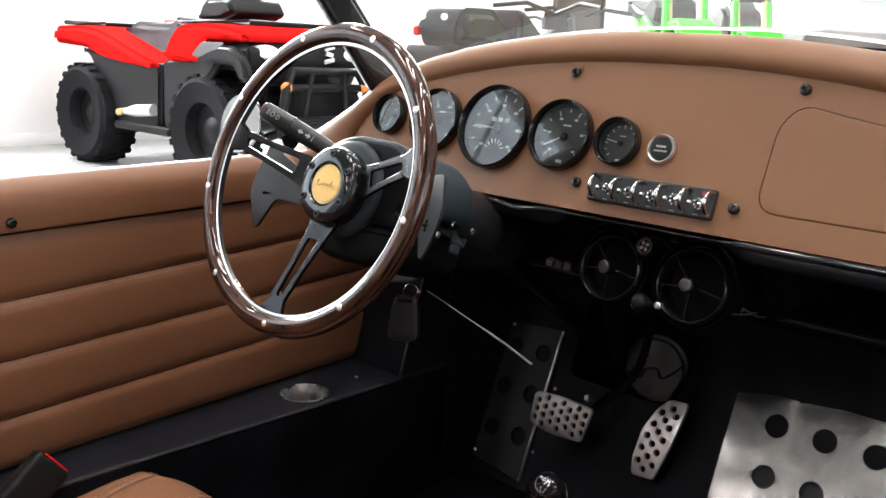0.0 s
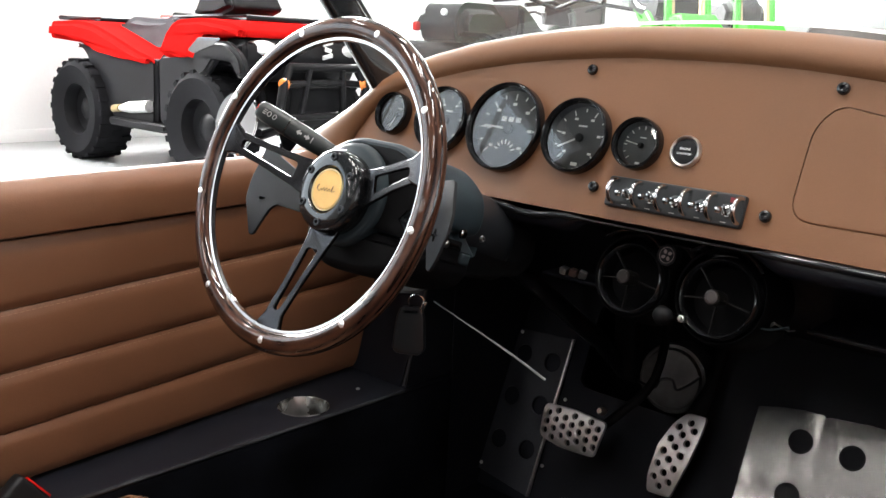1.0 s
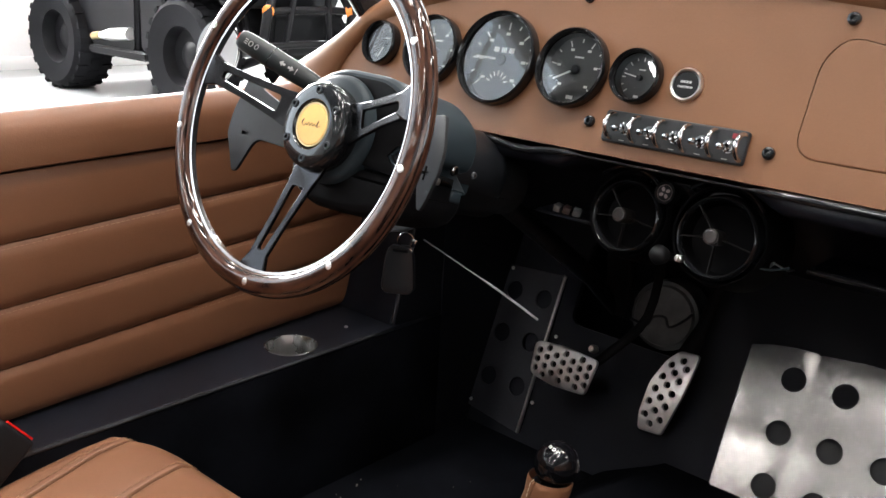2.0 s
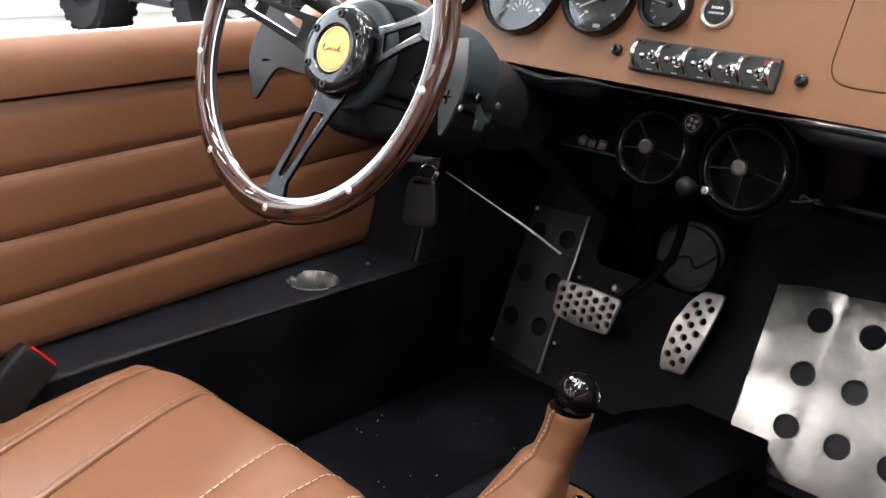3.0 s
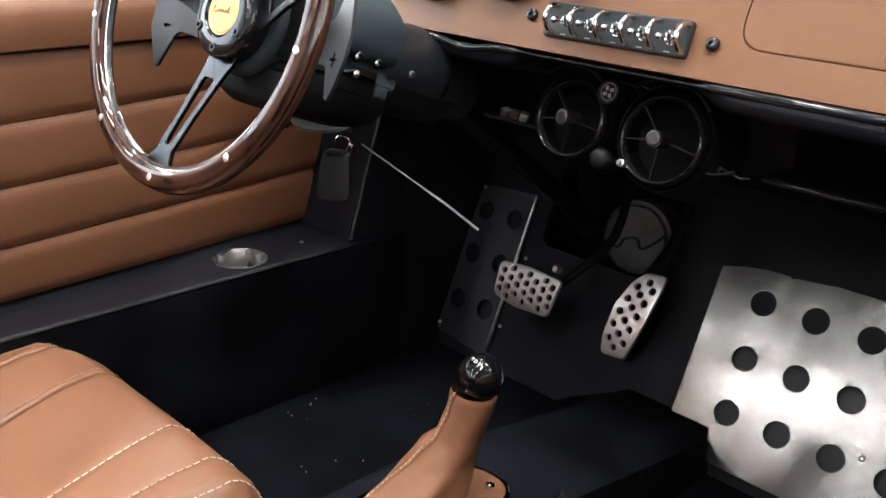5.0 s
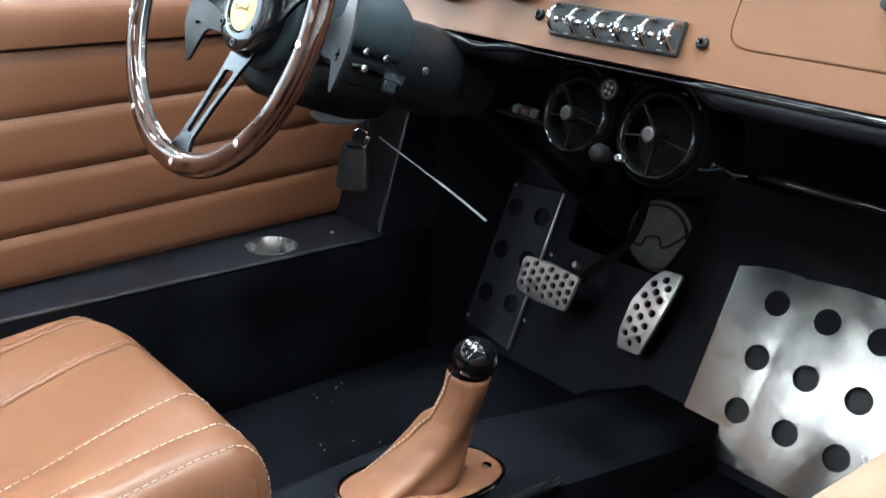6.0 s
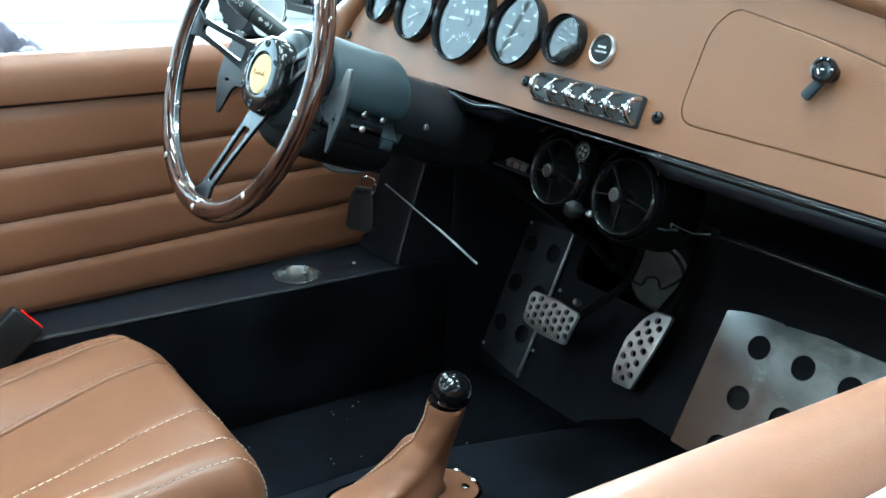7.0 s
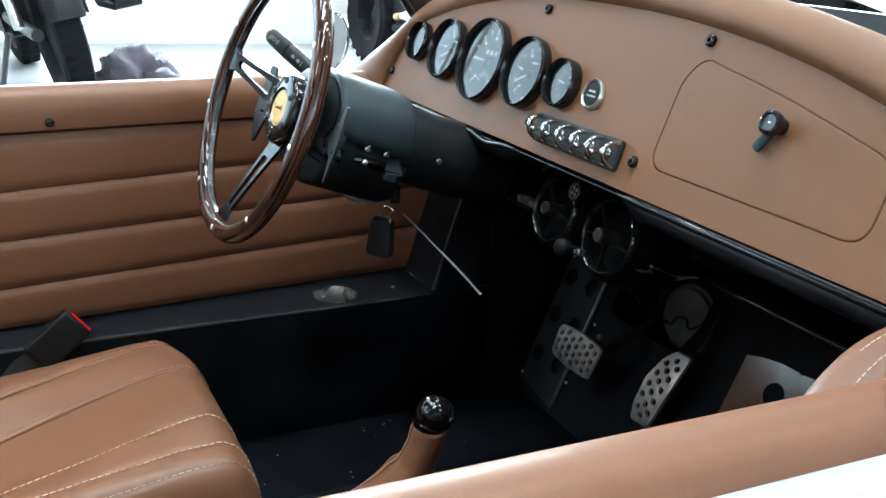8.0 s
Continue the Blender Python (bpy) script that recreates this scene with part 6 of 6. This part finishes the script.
def motorbike(name, m, label, paint, touring=False, forks=GOLD, wheel_r=0.33, board=None, stripe=False, tank=None, tall=False):
    """A parked motorcycle: two wheels, frame, tank, saddle, forks and bars."""
    e = empty(name, m, label, "motorcycle", "motorcycles")
    for x in (-0.72, 0.72):
        w = tyre_wheel(e, (x, 0, wheel_r), wheel_r, 0.13, 0, wheel_r * 0.72, 26 if tank else 0)
        part("brake_disc", lathe([(wheel_r * 0.3, 0.07), (wheel_r * 0.46, 0.07), (wheel_r * 0.46, 0.075), (wheel_r * 0.3, 0.075)], 32, closed=True), STEEL, w, "drilled steel brake disc")
        for k in range(5):
            part("wheel_spoke", tube([(0.03, 0, 0.045), (wheel_r * 0.72, 0, 0.03)], [0.02, 0.014], 8), BIKE_BLACK, w, m=pose(0, 0, 0, 0, 0, 72 * k))
    shape(e, "engine", rounded([(-0.25, 0.3), (0.25, 0.28), (0.34, 0.6), (-0.2, 0.66)], 0.06, 4), -0.17, 0.17, BIKE_BLACK, 0.03)
    shape(e, "tank", rounded([(-0.12, 0.78), (0.32, 0.74), (0.4, 0.9), (0.2, 1.0), (-0.1, 0.9)], 0.06, 4), -0.14, 0.14, tank or paint, 0.05)
    shape(e, "saddle", rounded([(-0.75, 0.86), (-0.1, 0.80), (-0.1, 0.88), (-0.4, 0.90), (-0.8, 0.98)], 0.03, 4), -0.13, 0.13, BIKE_BLACK, 0.03)
    shape(e, "tail", rounded([(-0.95, 0.94), (-0.3, 0.68), (-0.1, 0.76), (-0.5, 0.86)], 0.03, 4), -0.1, 0.1, paint, 0.03)
    shape(e, "front_guard", rounded([(0.42, 0.70), (0.7, 0.74), (1.05, 0.66), (0.8, 0.8), (0.5, 0.8)], 0.03, 4), -0.12 if tank else -0.07, 0.12 if tank else 0.07, paint, 0.02)
    for y in (-0.1, 0.1):
        part("fork", tube([(0.72, y, wheel_r), (0.42, y, 1.08)], [0.03, 0.026], 10), forks, e, "fork leg")
        shape(e, "shroud", rounded([(0.1, 0.72), (0.40, 0.62), (0.46, 0.74), (0.16, 0.84)], 0.04, 4), y * 1.7 - 0.02, y * 1.7 + 0.02, paint, 0.01)
    part("handlebar", tube([(0.2, -0.4, 1.14), (0.33, -0.2, 1.17), (0.38, 0, 1.1), (0.33, 0.2, 1.17), (0.2, 0.4, 1.14)], 0.015, 8), BIKE_BLACK, e)
    if not tank:
        shape(e, "number_board", rounded([(0.44, 0.9), (0.52, 0.9), (0.46, 1.12), (0.40, 1.12)], 0.02, 3), -0.1, 0.1, board or paint, 0.01)
    part("exhaust", tube([(0.2, -0.16, 0.35), (-0.2, -0.2, 0.35), (-0.5, -0.2, 0.55), (-0.85, -0.2, 0.72)], [0.03, 0.03, 0.05, 0.055], 12), BIKE_GREY, e)
    if tank:
        for y in (-0.135, 0.1):
            shape(e, "fork_guard", rounded([(0.62, 0.42), (0.7, 0.42), (0.53, 0.98), (0.46, 0.98)], 0.02, 3), y, y + 0.035, paint, 0.008, "green fork guard")
        part("triple_clamp", tube([(0.46, -0.14, 1.0), (0.46, 0.14, 1.0)], 0.03, 8), BIKE_BLACK, e)
    if tall:
        shape(e, "screen", rounded([(0.36, 1.0), (0.5, 0.98), (0.44, 1.38), (0.34, 1.42)], 0.04, 4), -0.2, 0.2, paint, 0.03)
    if stripe:
        shape(e, "tail_cowl", rounded([(-0.98, 0.92), (-0.6, 0.9), (-0.5, 1.06), (-0.9, 1.16)], 0.04, 4), -0.15, 0.15, paint, 0.03)
        shape(e, "stripe", rounded([(-0.99, 1.04), (-0.93, 1.04), (-0.88, 1.1), (-0.96, 1.1)], 0.01, 3), -0.152, 0.152, GREEN, 0.005, "green stripe")
    if touring:
        shape(e, "top_case", rounded([(-1.2, 0.84), (-0.66, 0.84), (-0.62, 0.98), (-0.74, 1.07), (-1.14, 1.06), (-1.24, 0.95)], 0.07, 5), -0.13, 0.2, BIKE_BLACK, 0.06, "black luggage case")
        part("tail_lamp", box(-1.243, -1.2, 0.15, 0.185, 0.895, 0.945, 0.012), RED, e, "red tail lamp")
        for y in (0.0, 0.14):
            part("reflector", lathe([(0.02, 0), (0.018, 0.012), (0, 0.016)], 16), WHITE_BODY, e, "round white reflector", m=frame_of((-1.212, y, 1.0), (0, 1, 0), (-1, 0, 0.2)))
        shape(e, "side_case", rounded([(-1.0, 0.5), (-0.5, 0.5), (-0.45, 0.85), (-1.0, 0.85)], 0.06, 4), -0.42, 0.42, BIKE_BLACK, 0.05)
        shape(e, "fairing", rounded([(0.2, 0.6), (0.66, 0.62), (0.68, 0.78), (0.5, 0.86), (0.2, 0.84)], 0.06, 4), -0.26, 0.26, BIKE_GREY, 0.05)
        shape(e, "backrest", rounded([(-0.62, 0.86), (-0.3, 0.84), (-0.2, 0.92), (-0.5, 1.06), (-0.62, 1.08)], 0.03, 3), -0.2, 0.2, BIKE_BLACK, 0.03)
    return e


motorbike("touring_motorcycle", pose(-3.49, 5.05, FLOOR_Z, 0, 0, 104), "black touring motorcycle with a luggage case and red tail lamp", BIKE_BLACK, True, BIKE_GREY)
motorbike("motorcycle", pose(-5.16, 7.05, FLOOR_Z, 0, 0, 78), "white motorcycle with a green stripe and wide bars", WHITE_BODY, False, BIKE_GREY, stripe=True)
motorbike("motorcycle", pose(-3.62, 5.75, FLOOR_Z, 0, 0, 125), "dark grey motorcycle with wide bars and a bare engine", BIKE_BROWN, False, BIKE_BROWN, tall=True)
for bx_, by_ in ((-2.858, 5.673), (-2.88, 6.64)):
    m = pose(bx_, by_, FLOOR_Z, 0, 0, -48)
    tagged(part("display_plinth", box(-1.1, 1.1, -0.24, 0.24, 0, 0.27, 0.01), WALL_WHITE, m=m), "low white display plinth under a dirt bike", "plinth", "display plinths")
    motorbike("dirt_bike", m @ pose(0, 0, 0.27), "bright green dirt bike with gold forks on a plinth", GREEN, board=BIKE_BLACK, tank=BIKE_BLACK)
leaner = motorbike("motorcycle", pose(-4.75, 0.74, FLOOR_Z, -13, 0, 185), "black motorcycle leaning on its stand near the wall", BIKE_BLACK, False, BIKE_GREY, 0.36)
shape(leaner, "saddle_bag", rounded([(-0.95, 0.42), (-0.45, 0.40), (-0.4, 0.8), (-0.9, 0.84)], 0.08, 5), -0.42, -0.2, BIKE_BLACK, 0.05, "black saddle bag")
part("side_stand", tube([(0.0, 0.12, 0.33), (-0.1, 0.27, 0.02)], 0.016, 8), BIKE_GREY, leaner)
part("swing_arm", tube([(-0.72, 0.09, 0.36), (-0.3, 0.13, 0.4), (0.0, 0.13, 0.42)], [0.03, 0.028, 0.035], 10), BIKE_GREY, leaner)
part("swing_arm", tube([(-0.72, -0.09, 0.36), (-0.3, -0.13, 0.4), (0.0, -0.13, 0.42)], [0.03, 0.028, 0.035], 10), BIKE_GREY, leaner)
part("chain_guard", tube([(-0.72, -0.12, 0.47), (-0.4, -0.14, 0.49), (-0.1, -0.14, 0.46)], 0.018, 8, flat=0.4), STEEL, leaner)
for y in (-0.15, 0.15):
    part("shock_absorber", tube([(-0.66, y, 0.4), (-0.5, y, 0.78)], 0.026, 10), STEEL, leaner, "bright spring and damper")
part("rear_fender", tube([(-0.72 + 0.4 * math.cos(radians(a)), 0, 0.36 + 0.4 * math.sin(radians(a))) for a in range(40, 175, 9)], 0.08, 10, flat=0.25), BIKE_BLACK, leaner, "black curved mudguard")

suv = empty("parked_car", pose(-0.72, 8.3, FLOOR_Z, 0, 0, 0), "silver-grey off-road car parked behind the motorcycles", "car")
shape(suv, "body", rounded([(-2.2, 0.45), (2.2, 0.45), (2.25, 1.0), (1.9, 1.28), (-1.7, 1.36), (-2.1, 1.28), (-2.25, 1.1)], 0.14, 5), -0.85, 0.85, SILVER, 0.12, "silver-grey bodywork")
shape(suv, "cabin", rounded([(-1.1, 1.3), (1.9, 1.25), (1.6, 1.78), (-0.6, 1.82)], 0.15, 5), -0.76, 0.76, SILVER, 0.1)
shape(suv, "side_glass", rounded([(-0.85, 1.36), (1.6, 1.32), (1.4, 1.7), (-0.5, 1.72)], 0.1, 5), -0.775, 0.775, BLACK_GLOSS, 0.02, "dark side glass")
shape(suv, "side_trim", rounded([(-1.95, 0.98), (2.1, 0.9), (2.1, 1.02), (-1.75, 1.12), (-1.9, 1.1)], 0.04, 4), -0.87, 0.87, BIKE_BROWN, 0.02, "dark brown-grey side trim")
for x in (-1.4, 1.4):
    for y in (-0.8, 0.8):
        tyre_wheel(suv, (x, y, 0.34), 0.34, 0.22, 0, 0.24, 24, mat_rim=PEDAL_ALU)

# heap of cloth on the floor
bm = bmesh.new()
bmesh.ops.create_icosphere(bm, subdivisions=5, radius=1.0)
for v in bm.verts:
    p = v.co.copy()
    f = 1 + 0.42 * noise.noise(p * 1.9 + Vector((3, 1, 7))) - 0.3 * abs(noise.noise(p * 3.1)) + 0.05 * noise.noise(p * 9)
    v.co = Vector((p.x * 0.3 * f, p.y * 0.24 * f, max(0.0, p.z) ** 0.8 * 0.25 * f + 0.004))
tagged(part("cloth", bm, RAG, m=pose(-4.15, 1.1, FLOOR_Z), smooth=60), "crumpled dark grey cloth heap on the floor", "cloth")
